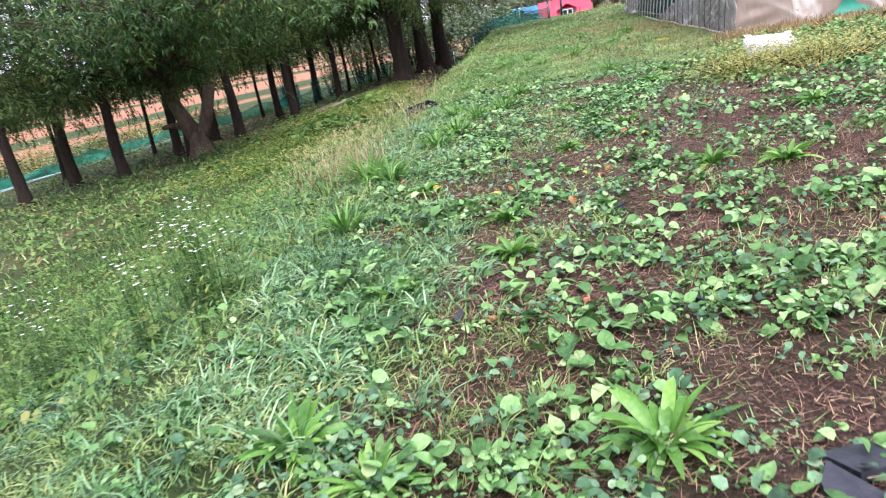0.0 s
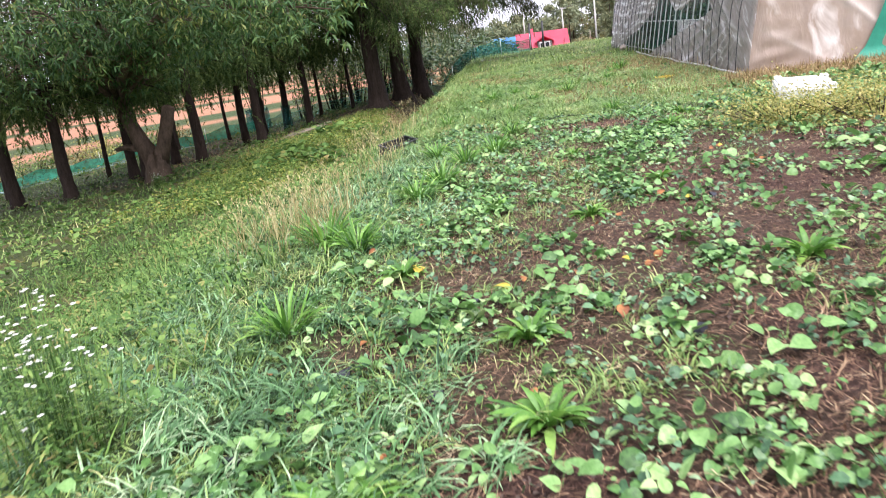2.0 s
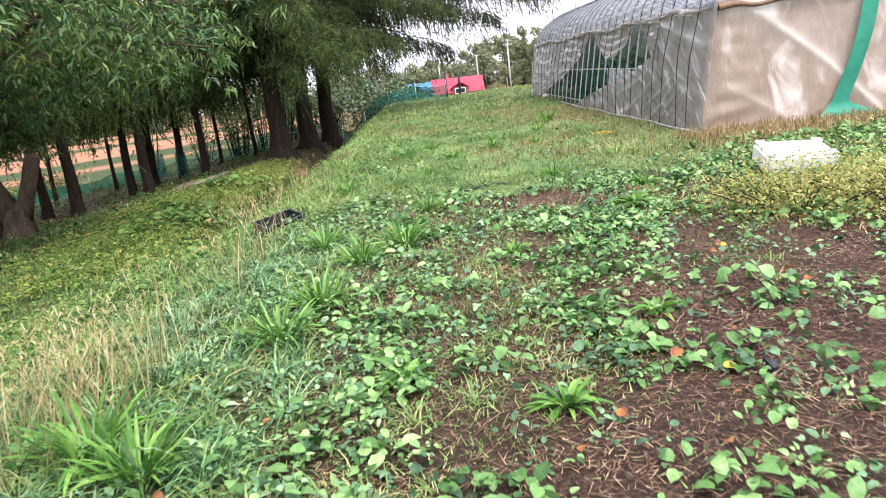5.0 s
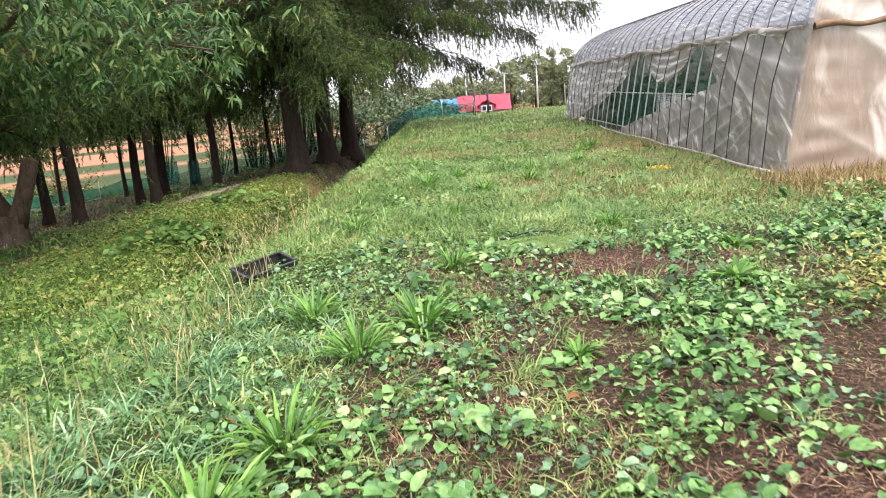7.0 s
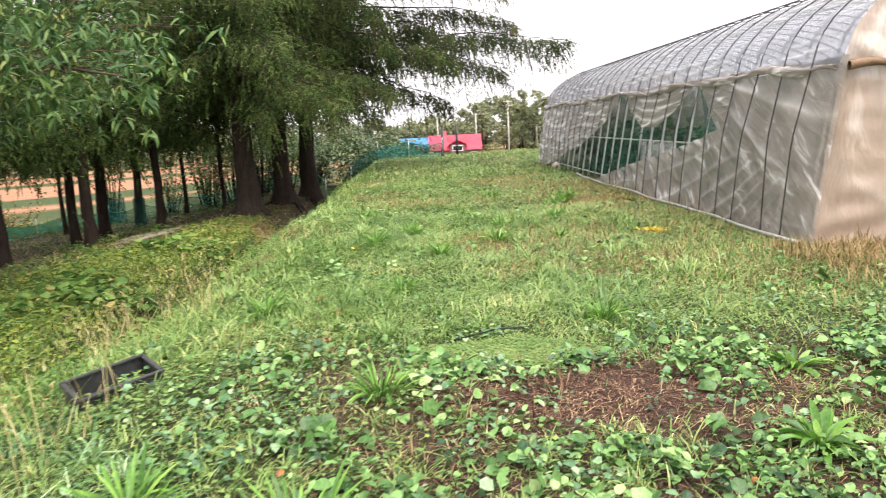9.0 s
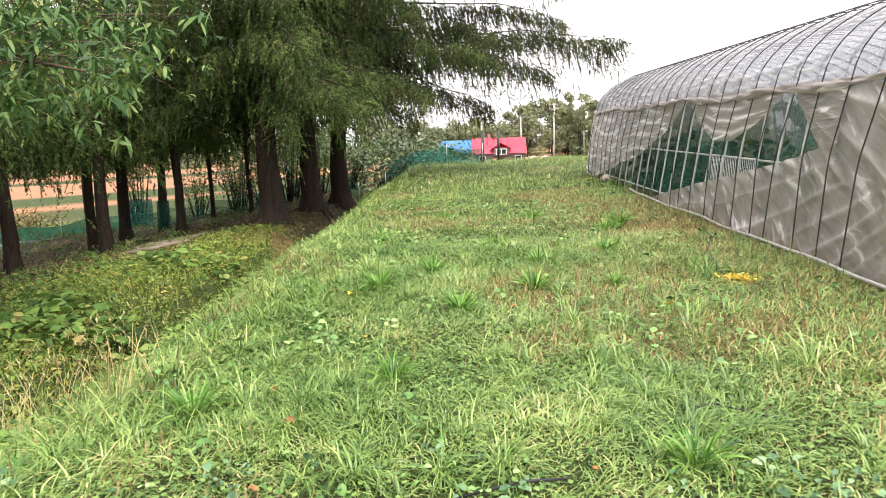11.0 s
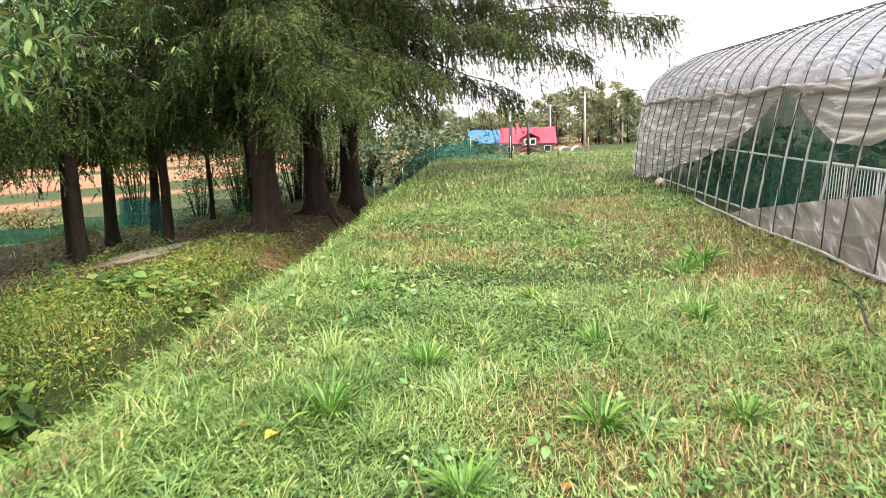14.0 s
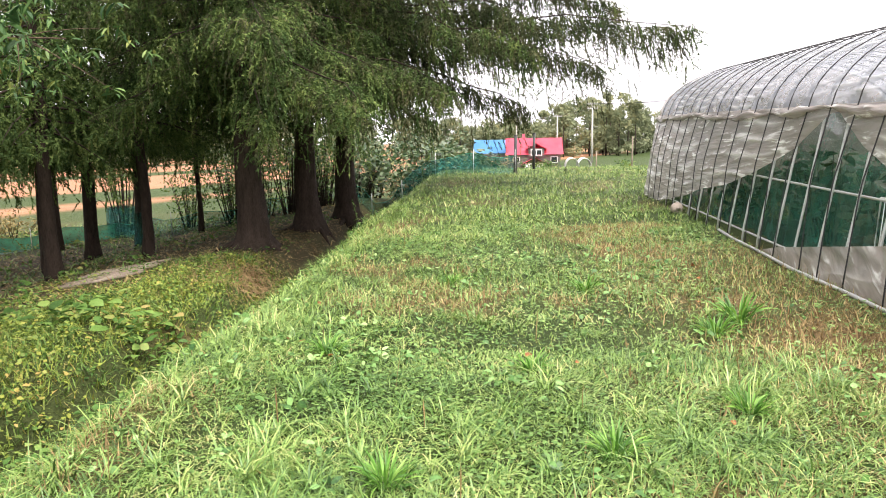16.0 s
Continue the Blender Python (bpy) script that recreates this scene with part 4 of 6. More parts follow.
def moss_spot(x, y):
    return 1 - ss(0.7, 1.05, np.sqrt(((x - 0.35) / 0.75) ** 2 + ((y - 12.75) / 0.38) ** 2) + 0.12 * wob(x, y, 5, 81))


# turf, thinner on bare soil and far along the bank
def turf_keep(x, y):
    return np.clip(1 - 0.93 * bare(x, y), 0, 1) * (1 - 0.72 * weedy(x, y) * ss(-0.9, 0.0, wob(x, y, 1.5, 84))) * (1 - 0.7 * dry(x, y)) * np.where(y > 13, 1.0, 0.8) * (0.35 + 0.65 * ss(-5.5, -2.4, x)) * (1 - 0.7 * moss_spot(x, y))


BLADE, BENT = (1.0, 0), (1.0, 0.8, 0)
for n, x0, x1, y0, y1, lo, hi, w, el, prof, mat in ((100000, -3.2, 3.0, 1.0, 11.0, 0.03, 0.09, 0.007, (0.5, 1.5), BLADE, M_TURF), (82000, -3.2, 3.9, 11.0, 20.5, 0.05, 0.13, 0.0065, (0.1, 1.2), BENT, M_TURF),
                                                   (62000, -3.2, 3.9, 12.5, 20.5, 0.06, 0.15, 0.006, (0.1, 1.1), BENT, M_PALE), (60000, -3.2, 3.9, 11.0, 20.0, 0.03, 0.08, 0.007, (0.5, 1.5), BLADE, M_TURF),
                                                   (52000, -3.2, 3.9, 20.0, 28.0, 0.04, 0.11, 0.010, (0.5, 1.5), BLADE, M_TURF), (40000, -4.0, 6.5, 28.0, 47.0, 0.07, 0.24, 0.02, (0.5, 1.5), BLADE, M_TURF)):
    P = scatter(n, x0, x1, y0, y1, rng, turf_keep)
    m = len(P)
    ln = rng.uniform(lo, hi, m) * (0.8 + 0.35 * wob(P[:, 0], P[:, 1], 1.7, 83)).clip(0.45, 1.4)
    ln *= 1 - 0.6 * moss_spot(P[:, 0], P[:, 1])
    yaw = rng.uniform(0, 6.28, m) if prof == BLADE else 2.0 * wob(P[:, 0], P[:, 1], 2.6, 86) + rng.normal(0, 1.2, m)
    stuff("grass", *ribbons(P, yaw, rng.uniform(*el, m), ln, w * rng.uniform(0.7, 1.5, m), rng.uniform(0.2, 1.6, m), prof), mat, "short wet green grass on the bank", "grass")

P = scatter(15000, 3.8, 7.5, 10.5, 15.6, rng, lambda x, y: 0.9 - 0.6 * ss(13.8, 15.0, y))
m = len(P)
stuff("grass", *ribbons(P, rng.uniform(0, 6.28, m), rng.uniform(0.5, 1.5, m), rng.uniform(0.04, 0.12, m), rng.uniform(0.006, 0.012, m), rng.uniform(0.2, 1.4, m), (1.0, 0)), M_TURF, "short grass in front of the greenhouse end", "grass")
P = scatter(9000, 3.4, 8.0, 13.6, 15.6, rng, lambda x, y: 0.25 + 0.75 * ss(13.8, 15.0, y))
m = len(P)
stuff("dead_weeds", *ribbons(P, rng.uniform(0, 6.28, m), rng.uniform(0.4, 1.5, m), rng.uniform(0.06, 0.22, m), rng.uniform(0.006, 0.014, m), rng.uniform(-0.3, 1.4, m), (1.0, 0.8, 0)), M_BROWN, "brown withered weeds at the foot of the end wall", "weeds")

# low clover-like leaves among the turf
for n, x0, x1, y0, y1, sz in ((40000, -2.6, 3.8, 10.0, 20.0, 0.024), (14000, -2.6, 3.8, 20.0, 28.0, 0.032), (26000, -0.4, 1.1, 12.3, 13.2, 0.012)):
    P = scatter(n, x0, x1, y0, y1, rng, (lambda x, y: (0.25 + 0.75 * ss(-0.1, 0.6, wob(x, y, 2.3, 85))) * turf_keep(x, y)) if sz > 0.015 else moss_spot)
    P[:, 2] += rng.uniform(0.01, 0.05, len(P)) * (sz / 0.022)
    m = len(P)
    stuff("clover", *ribbons(P, rng.uniform(0, 6.28, m), rng.uniform(-0.2, 0.5, m), sz * rng.uniform(0.8, 1.6, m), sz * rng.uniform(0.9, 1.4, m), 0.4, (0.4, 1.0, 0)), M_CLOVER if sz > 0.015 else M_MOSS, "low clover leaves among the grass" if sz > 0.015 else "pale green mossy mat", "weeds")


# long wet grass: left shoulder near the start, and swirled tufts farther on
def lush_keep(x, y):
    edge = ss(-0.7, -1.5, x + 0.35 * wob(x, y, 1.0, 91)) * (1 - ss(9.0, 13.0, y)) * ss(-4.2, -2.6, x)
    tuft = (0.12 + ss(0.1, 0.8, wob(x, y, 1.6, 92))) * ss(13, 14.5, y) * 0.6 * ss(-2.9, -2.2, x) * (1 - ss(1.5, 2.6, x))
    return np.clip(np.maximum(edge, tuft), 0, 1)




def tufts(n, per, x0, x1, y0, y1, lo, hi, w, keep, mat, label):
    """Clumps of long blades, each clump leaning its own way."""
    C = scatter(n, x0, x1, y0, y1, rng, keep)
    c = len(C)
    size = np.repeat(rng.uniform(0.6, 1.25, c), per)
    m = c * per
    P = np.repeat(C, per, 0)
    a, rr = rng.uniform(0, 6.283, m), np.abs(rng.normal(0, 0.06, m)) * size
    P = P + np.stack([np.cos(a) * rr, np.sin(a) * rr, np.zeros(m)], 1)
    P[:, 2] = height(P[:, 0], P[:, 1])
    main = np.repeat(1.8 * wob(C[:, 0], C[:, 1], 1.3, 87) + rng.normal(0, 0.8, c), per)
    yaw = np.where(rng.rand(m) < 0.5, a + rng.normal(0, 0.5, m), main + rng.normal(0, 0.8, m))
    stuff("grass_tufts", *ribbons(P, yaw, rng.uniform(0.45, 1.45, m), rng.uniform(lo, hi, m) * size, w * rng.uniform(0.6, 1.4, m), rng.uniform(1.0, 2.8, m), (1.0, 0.9, 0.6, 0)), mat, label, "grass")


def tuft_keep(x, y):
    return (1 - moss_spot(x, y)) * (0.15 + 0.85 * ss(-0.5, 0.5, wob(x, y, 1.6, 92))) * (1 - 0.75 * dry(x, y)) * ss(12.8, 14.0, y)


def shoulder_keep(x, y):
    return lush_keep(x, y) * (0.35 + 0.65 * ss(-0.5, 0.2, wob(x, y, 2.4, 88)))


tufts(1900, 34, -4.2, 0.0, 1.0, 13.5, 0.10, 0.27, 0.010, shoulder_keep, M_LUSH, "long bluish wet grass arching over in clumps")
tufts(1100, 26, -4.2, 0.2, 1.0, 13.5, 0.08, 0.22, 0.008, lambda x, y: np.clip(lush_keep(x, y) * 1.2 + 0.1, 0, 1), M_TURF, "yellow-green grass among the long wet grass")
tufts(1500, 34, -2.6, 3.4, 13.0, 21.5, 0.11, 0.24, 0.007, lambda x, y: tuft_keep(x, y) * ss(-0.2, 0.5, wob(x, y, 2.6, 107)), M_PALE, "tufts of long pale wet grass lying over")
tufts(300, 60, -2.4, 3.0, 13.2, 20.0, 0.17, 0.33, 0.008, tuft_keep, M_PALE, "big arching tussocks of pale grass")
tufts(2000, 24, -2.6, 3.6, 13.0, 21.0, 0.07, 0.17, 0.0065, tuft_keep, M_TURF, "tufts of yellow-green grass")
tufts(1200, 24, -2.6, 3.6, 21.0, 30.0, 0.09, 0.20, 0.010, tuft_keep, M_TURF, "tufts of yellow-green grass farther along the bank")
tufts(800, 24, -2.2, 2.6, 2.0, 13.5, 0.09, 0.19, 0.007, lambda x, y: (1 - bare(x, y)) * 0.7 * (1 - moss_spot(x, y)), M_TURF, "small tufts of grass among the weeds")
tufts(420, 24, -2.5, -1.5, 13.0, 32.0, 0.16, 0.34, 0.010, lambda x, y: 0.9 + 0 * x, M_TURF, "long grass hanging over the edge of the ditch")
P = scatter(420, -2.2, 3.6, 13.5, 26.0, rng, lambda x, y: 0.3 + 0.7 * dry(x, y))
m = len(P)
stuff("dry_stalks", *ribbons(P, rng.uniform(0, 6.28, m), rng.uniform(1.2, 1.55, m), rng.uniform(0.12, 0.30, m), rng.uniform(0.004, 0.008, m), rng.uniform(0, 0.4, m), (1.0, 0.9, 1.3, 0)), M_BROWN, "upright brown seed stalks in the grass", "weeds")


# broad-leaved weeds: clusters of stalked leaves with soil showing between
def weed_keep(x, y):
    c = ss(-0.55, 0.35, wob(x, y, 2.9, 95) + 0.5 * wob(x, y, 6.5, 96))
    yard = ss(-2.0, -0.8, x + 0.3 * wob(x, y, 1.3, 97)) * (1 - ss(12.6, 13.6, y)) * (1 - moss_spot(x, y))
    return yard * np.clip(c * (1.0 - 0.9 * bare(x, y)) + 0.10, 0, 1)


def weeds(n, x0, x1, y0, y1, size, keep, mat, label, k=6, up=0.06, prof=(0.35, 1.0, 0.85, 0)):
    C = scatter(n, x0, x1, y0, y1, rng, keep)
    s = np.repeat(rng.uniform(0.55, 1.5, len(C)), k)
    P = np.repeat(C, k, 0)
    m = len(P)
    yaw = np.tile(np.arange(k) * 2 * np.pi / k, len(C)) + rng.normal(0, 0.45, m)
    out = size * s * rng.uniform(0.2, 0.9, m)
    P = P + np.stack([np.cos(yaw) * out, np.sin(yaw) * out, up * s * rng.uniform(0.2, 1.2, m)], 1)
    stuff("weeds", *ribbons(P, yaw, rng.uniform(-0.15, 0.7, m), size * s * rng.uniform(0.8, 1.4, m), size * s * np.where(rng.rand(m) < 0.3, rng.uniform(0.25, 0.45, m), rng.uniform(0.55, 0.95, m)), rng.uniform(0.3, 1.3, m), prof, rng.normal(0, 0.5, m)), mat, label, "weeds")


def leaf_clumps(n, k, x0, x1, y0, y1, spread_m, size, keep, mat, label, prof=(0.5, 1.0, 0.85, 0)):
    """Domed clumps of ovate leaves that overlap, each leaf folded along its midrib."""
    C = scatter(n, x0, x1, y0, y1, rng, keep)
    s = np.repeat(rng.uniform(0.5, 1.25, len(C)), k)
    P = np.repeat(C, k, 0)
    m = len(P)
    yaw, f = rng.uniform(0, 6.283, m), np.sqrt(rng.rand(m))
    rr = spread_m * s * f
    P = P + np.stack([np.cos(yaw) * rr, np.sin(yaw) * rr, 0 * rr], 1)
    P[:, 2] = height(P[:, 0], P[:, 1]) + 0.012 + 0.085 * s * (1 - f * f) * rng.uniform(0.3, 1.1, m)
    ln = size * s * rng.uniform(0.55, 1.3, m)
    stuff("weeds", *ribbons(P, yaw + rng.normal(0, 0.6, m), rng.uniform(-0.2, 0.95, m), ln, ln * rng.uniform(0.5, 0.95, m), rng.uniform(0.2, 1.6, m), prof, rng.normal(0, 0.42, m), fold=0.3), mat, label, "weeds")


def clump_keep(x, y):
    c = ss(-0.35, 0.3, wob(x, y, 2.9, 95) + 0.6 * wob(x, y, 6.5, 96))
    return weedy(x, y) * (1 - moss_spot(x, y)) * np.clip(c * (1.0 - 0.82 * bare(x, y)) + 0.08, 0, 1)


leaf_clumps(900, 15, -1.6, 3.4, 1.0, 5.5, 0.13, 0.070, clump_keep, M_WEED, "domed clumps of broad heart-shaped weed leaves over wet soil", (0.5, 0.95, 1.0, 0.8, 0.42, 0))
leaf_clumps(2000, 14, -1.6, 4.6, 5.5, 13.0, 0.12, 0.064, clump_keep, M_WEED, "clumps of broad weed leaves with soil between")
leaf_clumps(3200, 8, -2.2, 4.6, 1.0, 13.6, 0.10, 0.044, lambda x, y: np.clip(weed_keep(x, y) * 0.9 + 0.12, 0, 1), M_WEED_BLUE, "small bluish-green weed leaves over wet soil")
leaf_clumps(380, 7, -3.0, 0.0, 1.0, 14.0, 0.10, 0.060, lambda x, y: 0.25 + 0.6 * lush_keep(x, y), M_WEED, "broad weed leaves growing through the long grass")
leaf_clumps(600, 10, 2.6, 8.5, 0.0, 10.0, 0.14, 0.085, lambda x, y: 0.25 + 0.5 * ss(3.0, 4.5, x), M_WEED, "weed clumps farther out in the yard")
leaf_clumps(500, 11, 2.5, 7.0, 5.0, 14.0, 0.13, 0.080, lambda x, y: 0.3 + 0.7 * ss(-0.3, 0.4, wob(x, y, 2.2, 90)), M_WEED, "broad weed clumps towards the greenhouse end")
weeds(5000, -2.0, 4.4, 1.0, 13.6, 0.026, weed_keep, M_WEED, "tiny weed seedlings over wet soil")
weeds(500, 3.6, 6.5, 10.0, 14.6, 0.05, lambda x, y: 0.3 + 0.7 * ss(-0.3, 0.4, wob(x, y, 2.2, 90)), M_WEED, "broad weeds in front of the greenhouse end", 6, 0.07)
weeds(2200, -2.4, 3.4, 13.5, 27.0, 0.045, lambda x, y: 0.15 + 0.6 * ss(0.3, 0.8, wob(x, y, 1.9, 98)), M_WEED, "scattered broad weed leaves in the grass", 5, 0.06)
weeds(5000, -10.0, -4.0, 16.0, 31.0, 0.05, lambda x, y: (0.5 + 0.5 * ss(-0.4, 0.4, wob(x, y, 1.4, 94))) * (1 - 0.85 * np.clip(litter(x, y), 0, 1)), M_DITCH, "mixed herbs on the low side of the ditch", 5, 0.14, (0.4, 1.0, 0))
weeds(9000, -9.0, -2.3, 4.0, 31.0, 0.042, lambda x, y: (0.35 + 0.65 * ss(-0.4, 0.5, wob(x, y, 1.2, 99))) * (1 - 0.8 * np.clip(litter(x, y), 0, 1)) * ss(-0.5, 0.3, 1 - 0 * x), M_SLOPE, "mixed herbs and low growth on the slope", 6, 0.12, (0.4, 1.0, 0))
leaf_clumps(1100, 9, -8.0, -2.6, 3.0, 18.0, 0.22, 0.075, lambda x, y: 0.15 + 0.85 * ss(-0.2, 0.5, wob(x, y, 1.5, 105)), M_SLOPE, "leafy herbs in clumps on the slope")
tufts(900, 22, -8.0, -2.8, 3.0, 20.0, 0.14, 0.34, 0.011, lambda x, y: 0.2 + 0.8 * ss(-0.3, 0.4, wob(x, y, 1.3, 106)), M_SLOPE, "rough grass tufts on the slope")
weeds(2600, -22.0, -8.0, 8.0, 45.0, 0.10, lambda x, y: 1 - 0.9 * np.clip(litter(x, y), 0, 1), M_SLOPE, "rough low growth below the bank", 6, 0.15, (0.4, 1.0, 0))
weeds(650, -6.8, -3.6, 19.0, 28.0, 0.15, lambda x, y: ss(-0.1, 0.5, wob(x, y, 1.1, 101)), M_SLOPE, "big burdock-like leaves down in the ditch", 5, 0.22)
P = scatter(34000, -9.0, -2.2, 4.0, 32.0, rng, lambda x, y: 0.8 * (1 - 0.8 * np.clip(litter(x, y), 0, 1)))
m = len(P)
stuff("slope_grass", *ribbons(P, rng.uniform(0, 6.28, m), rng.uniform(0.6, 1.5, m), rng.uniform(0.10, 0.30, m), rng.uniform(0.009, 0.018, m), rng.uniform(0.3, 1.8, m), (1.0, 0.8, 0)), M_SLOPE, "rough dull grass on the slope", "grass")
P = scatter(14000, -8.0, -3.6, 16.0, 31.0, rng, lambda x, y: 1 - 0.9 * np.clip(litter(x, y), 0, 1))
m = len(P)
stuff("ditch_grass", *ribbons(P, rng.uniform(0, 6.28, m), rng.uniform(0.6, 1.5, m), rng.uniform(0.10, 0.28, m), rng.uniform(0.009, 0.018, m), rng.uniform(0.3, 1.8, m), (1.0, 0.8, 0)), M_DITCH, "yellowish grass across the ditch", "grass")
P = scatter(16000, -32.0, -9.0, 5.0, 48.0, rng, lambda x, y: 1 - 0.9 * np.clip(litter(x, y) + field(x, y), 0, 1))
m = len(P)
stuff("low_ground_grass", *ribbons(P, rng.uniform(0, 6.28, m), rng.uniform(0.6, 1.5, m), rng.uniform(0.12, 0.32, m), rng.uniform(0.02, 0.04, m), rng.uniform(0.3, 1.6, m), (1.0, 0.8, 0)), M_TURF, "grass on the low ground round the trees", "grass")

# dead growth: brown weeds along the sheeting and in flecks, straw over the soil
P = scatter(70000, -2.4, 3.9, 12.5, 28.0, rng, lambda x, y: np.clip(dry(x, y) * 1.2, 0, 1))
m = len(P)
stuff("dead_weeds", *ribbons(P, rng.uniform(0, 6.28, m), rng.uniform(0.3, 1.5, m), rng.uniform(0.04, 0.16, m), rng.uniform(0.004, 0.012, m), rng.uniform(-0.4, 1.4, m), (1.0, 0.8, 0)), M_BROWN, "brown withered weeds in the grass", "weeds")
P = scatter(90000, -1.4, 4.0, 1.0, 13.0, rng, lambda x, y: np.maximum(0.12 + 0.88 * bare(x, y), 0.75 * weedy(x, y)))
m = len(P)
P[:, 2] += rng.uniform(0.004, 0.03, m)
stuff("straw", *ribbons(P, rng.uniform(0, 6.28, m), rng.uniform(-0.12, 0.15, m), rng.uniform(0.02, 0.11, m), rng.uniform(0.002, 0.006, m), rng.uniform(-0.3, 0.3, m), (1.0, 0)), M_DEADSTALK, "bits of dead straw and stalks on the soil", "straw")
P = scatter(26000, -1.4, 4.2, 1.5, 13.0, rng, lambda x, y: weedy(x, y) * ss(0.0, 0.55, wob(x, y, 2.0, 108)))
m = len(P)
stuff("dead_stems", *ribbons(P, rng.uniform(0, 6.28, m), rng.uniform(0.1, 1.4, m), rng.uniform(0.03, 0.13, m), rng.uniform(0.003, 0.008, m), rng.uniform(-0.3, 1.6, m), (1.0, 0.8, 0)), M_DEADSTALK, "patches of brown dead stems among the weeds", "weeds")
P = scatter(30000, -1.4, 4.0, 1.0, 13.0, rng, lambda x, y: bare(x, y))
m = len(P)
stuff("soil_crumbs", *ribbons(P - (0, 0, 0.004), rng.uniform(0, 6.28, m), rng.uniform(0.2, 1.2, m), rng.uniform(0.008, 0.03, m), rng.uniform(0.01, 0.03, m), rng.uniform(0.5, 2.0, m), (0.8, 1.0, 0)), M_CRUMB, "crumbs of wet dark soil", "soil")

# needles, twigs and leaves fallen under the trees
P = scatter(26000, -16.0, -4.5, 26.0, 44.0, rng, lambda x, y: np.clip(litter(x, y), 0, 1))
m = len(P)
P[:, 2] += 0.01
stuff("leaf_litter", *ribbons(P, rng.uniform(0, 6.28, m), rng.uniform(-0.2, 0.6, m), rng.uniform(0.05, 0.22, m), rng.uniform(0.012, 0.045, m), rng.uniform(-0.2, 0.8, m), (0.5, 1.0, 0)), M_BROWN, "brown twigs and needles under the spruces", "litter")
weeds(2600, -18.0, -4.8, 28.0, 44.0, 0.05, lambda x, y: ss(-0.3, 0.5, wob(x, y, 0.9, 104)), M_SLOPE, "patches of low green under the spruces", 5, 0.1)

# dry debris on the cut bank below the spruces
P = scatter(9000, -6.2, -3.9, 27.6, 37.0, rng, lambda x, y: ss(-0.3, 0.4, wob(x, y, 1.6, 102)) * 0.8)
m = len(P)
stuff("bank_debris", *ribbons(P, rng.normal(-0.6, 0.8, m), rng.uniform(-0.7, 0.8, m), rng.uniform(0.08, 0.32, m), rng.uniform(0.006, 0.018, m), rng.uniform(0.2, 1.4, m), (1.0, 0.8, 0)), M_BROWN, "dry roots and stalks hanging down the cut bank", "debris")

P = scatter(9000, -6.3, -4.0, 28.3, 31.0, rng, lambda x, y: np.exp(-((x + 5.1) / 0.55) ** 2 - ((y - 29.5) / 0.8) ** 2))
m = len(P)
stuff("root_debris", *ribbons(P + (0, 0, 0.05), rng.normal(-0.6, 0.6, m), rng.uniform(-0.8, 0.5, m), rng.uniform(0.15, 0.45, m), rng.uniform(0.01, 0.025, m), rng.uniform(0.0, 1.0, m), (1.0, 0.8, 0)), M_STRAW, "heap of pale dead roots and stalks on the cut bank", "debris")

# pale seeding grass on the shoulder of the bank
P = scatter(2600, -3.3, -1.8, 6.8, 15.0, rng, lambda x, y: ss(-0.2, 0.5, wob(x, y, 1.8, 103)))
m = len(P)
stuff("seeding_grass", *ribbons(P, rng.uniform(0, 6.28, m), rng.uniform(1.0, 1.5, m), rng.uniform(0.25, 0.6, m), rng.uniform(0.004, 0.007, m), rng.uniform(0.1, 0.7, m), (1.0, 0.9, 0.9, 0)), M_SEED, "pale dry seeding grass on the shoulder", "grass")
heads = P + np.stack([rng.normal(0, 0.06, m), rng.normal(0, 0.06, m), rng.uniform(0.25, 0.55, m)], 1)
H3 = np.repeat(heads, 4, 0) + rng.normal(0, 0.02, (m * 4, 3))
stuff("seed_heads", *ribbons(H3, rng.uniform(0, 6.28, m * 4), rng.uniform(0.2, 1.4, m * 4), rng.uniform(0.03, 0.07, m * 4), 0.007, 0.5, (0.6, 1.0, 0)), M_SEED, "pale feathery seed heads", "grass")


# ---- single plants ----
def dock_mesh(seed, leaves, length, width, tall):
    q = np.random.RandomState(seed)
    yaw = np.arange(leaves) * 2.4 + q.normal(0, 0.3, leaves)
    el = q.uniform(0.75, 1.5, leaves) if tall else q.uniform(0.45, 1.3, leaves)
    base_r = q.uniform(0.01, 0.09 if tall else 0.03, leaves)
    P = np.stack([np.cos(yaw) * base_r, np.sin(yaw) * base_r, np.zeros(leaves)], 1)
    return tri_mesh("leaves", *ribbons(P, yaw, el, length * q.uniform(0.6, 1.15, leaves), width * q.uniform(0.7, 1.2, leaves), q.uniform(0.3, 1.7, leaves) if tall else q.uniform(0.5, 1.7, leaves), (0.25, 0.55, 1.0, 0.95, 0.6, 0), q.normal(0, 0.3, leaves), fold=0.35), M_DOCK, smooth=False)


wide = [dock_mesh(k, 40, 0.21, 0.034, False) for k in range(3)]
upright = [dock_mesh(10 + k, 70, 0.25, 0.015, True) for k in range(3)]
stem = tri_mesh("crown", *tube_np([(0, 0, -0.03), (0, 0, 0.02)], [0.018, 0.012], 6), M_WEED)


def dock(x, y, s, tall, k):
    ob = thing("dock_plant", "upright tuft of long bright green leaves" if tall else "rosette of long bright green dock leaves", "plant", "dock plants", at=pose(x, y, hz(x, y), 0, 0, k * 67 % 360) @ Matrix.Scale(s, 4))
    under("leaves", (upright if tall else wide)[k % 3], ob)
    under("crown", stem, ob)


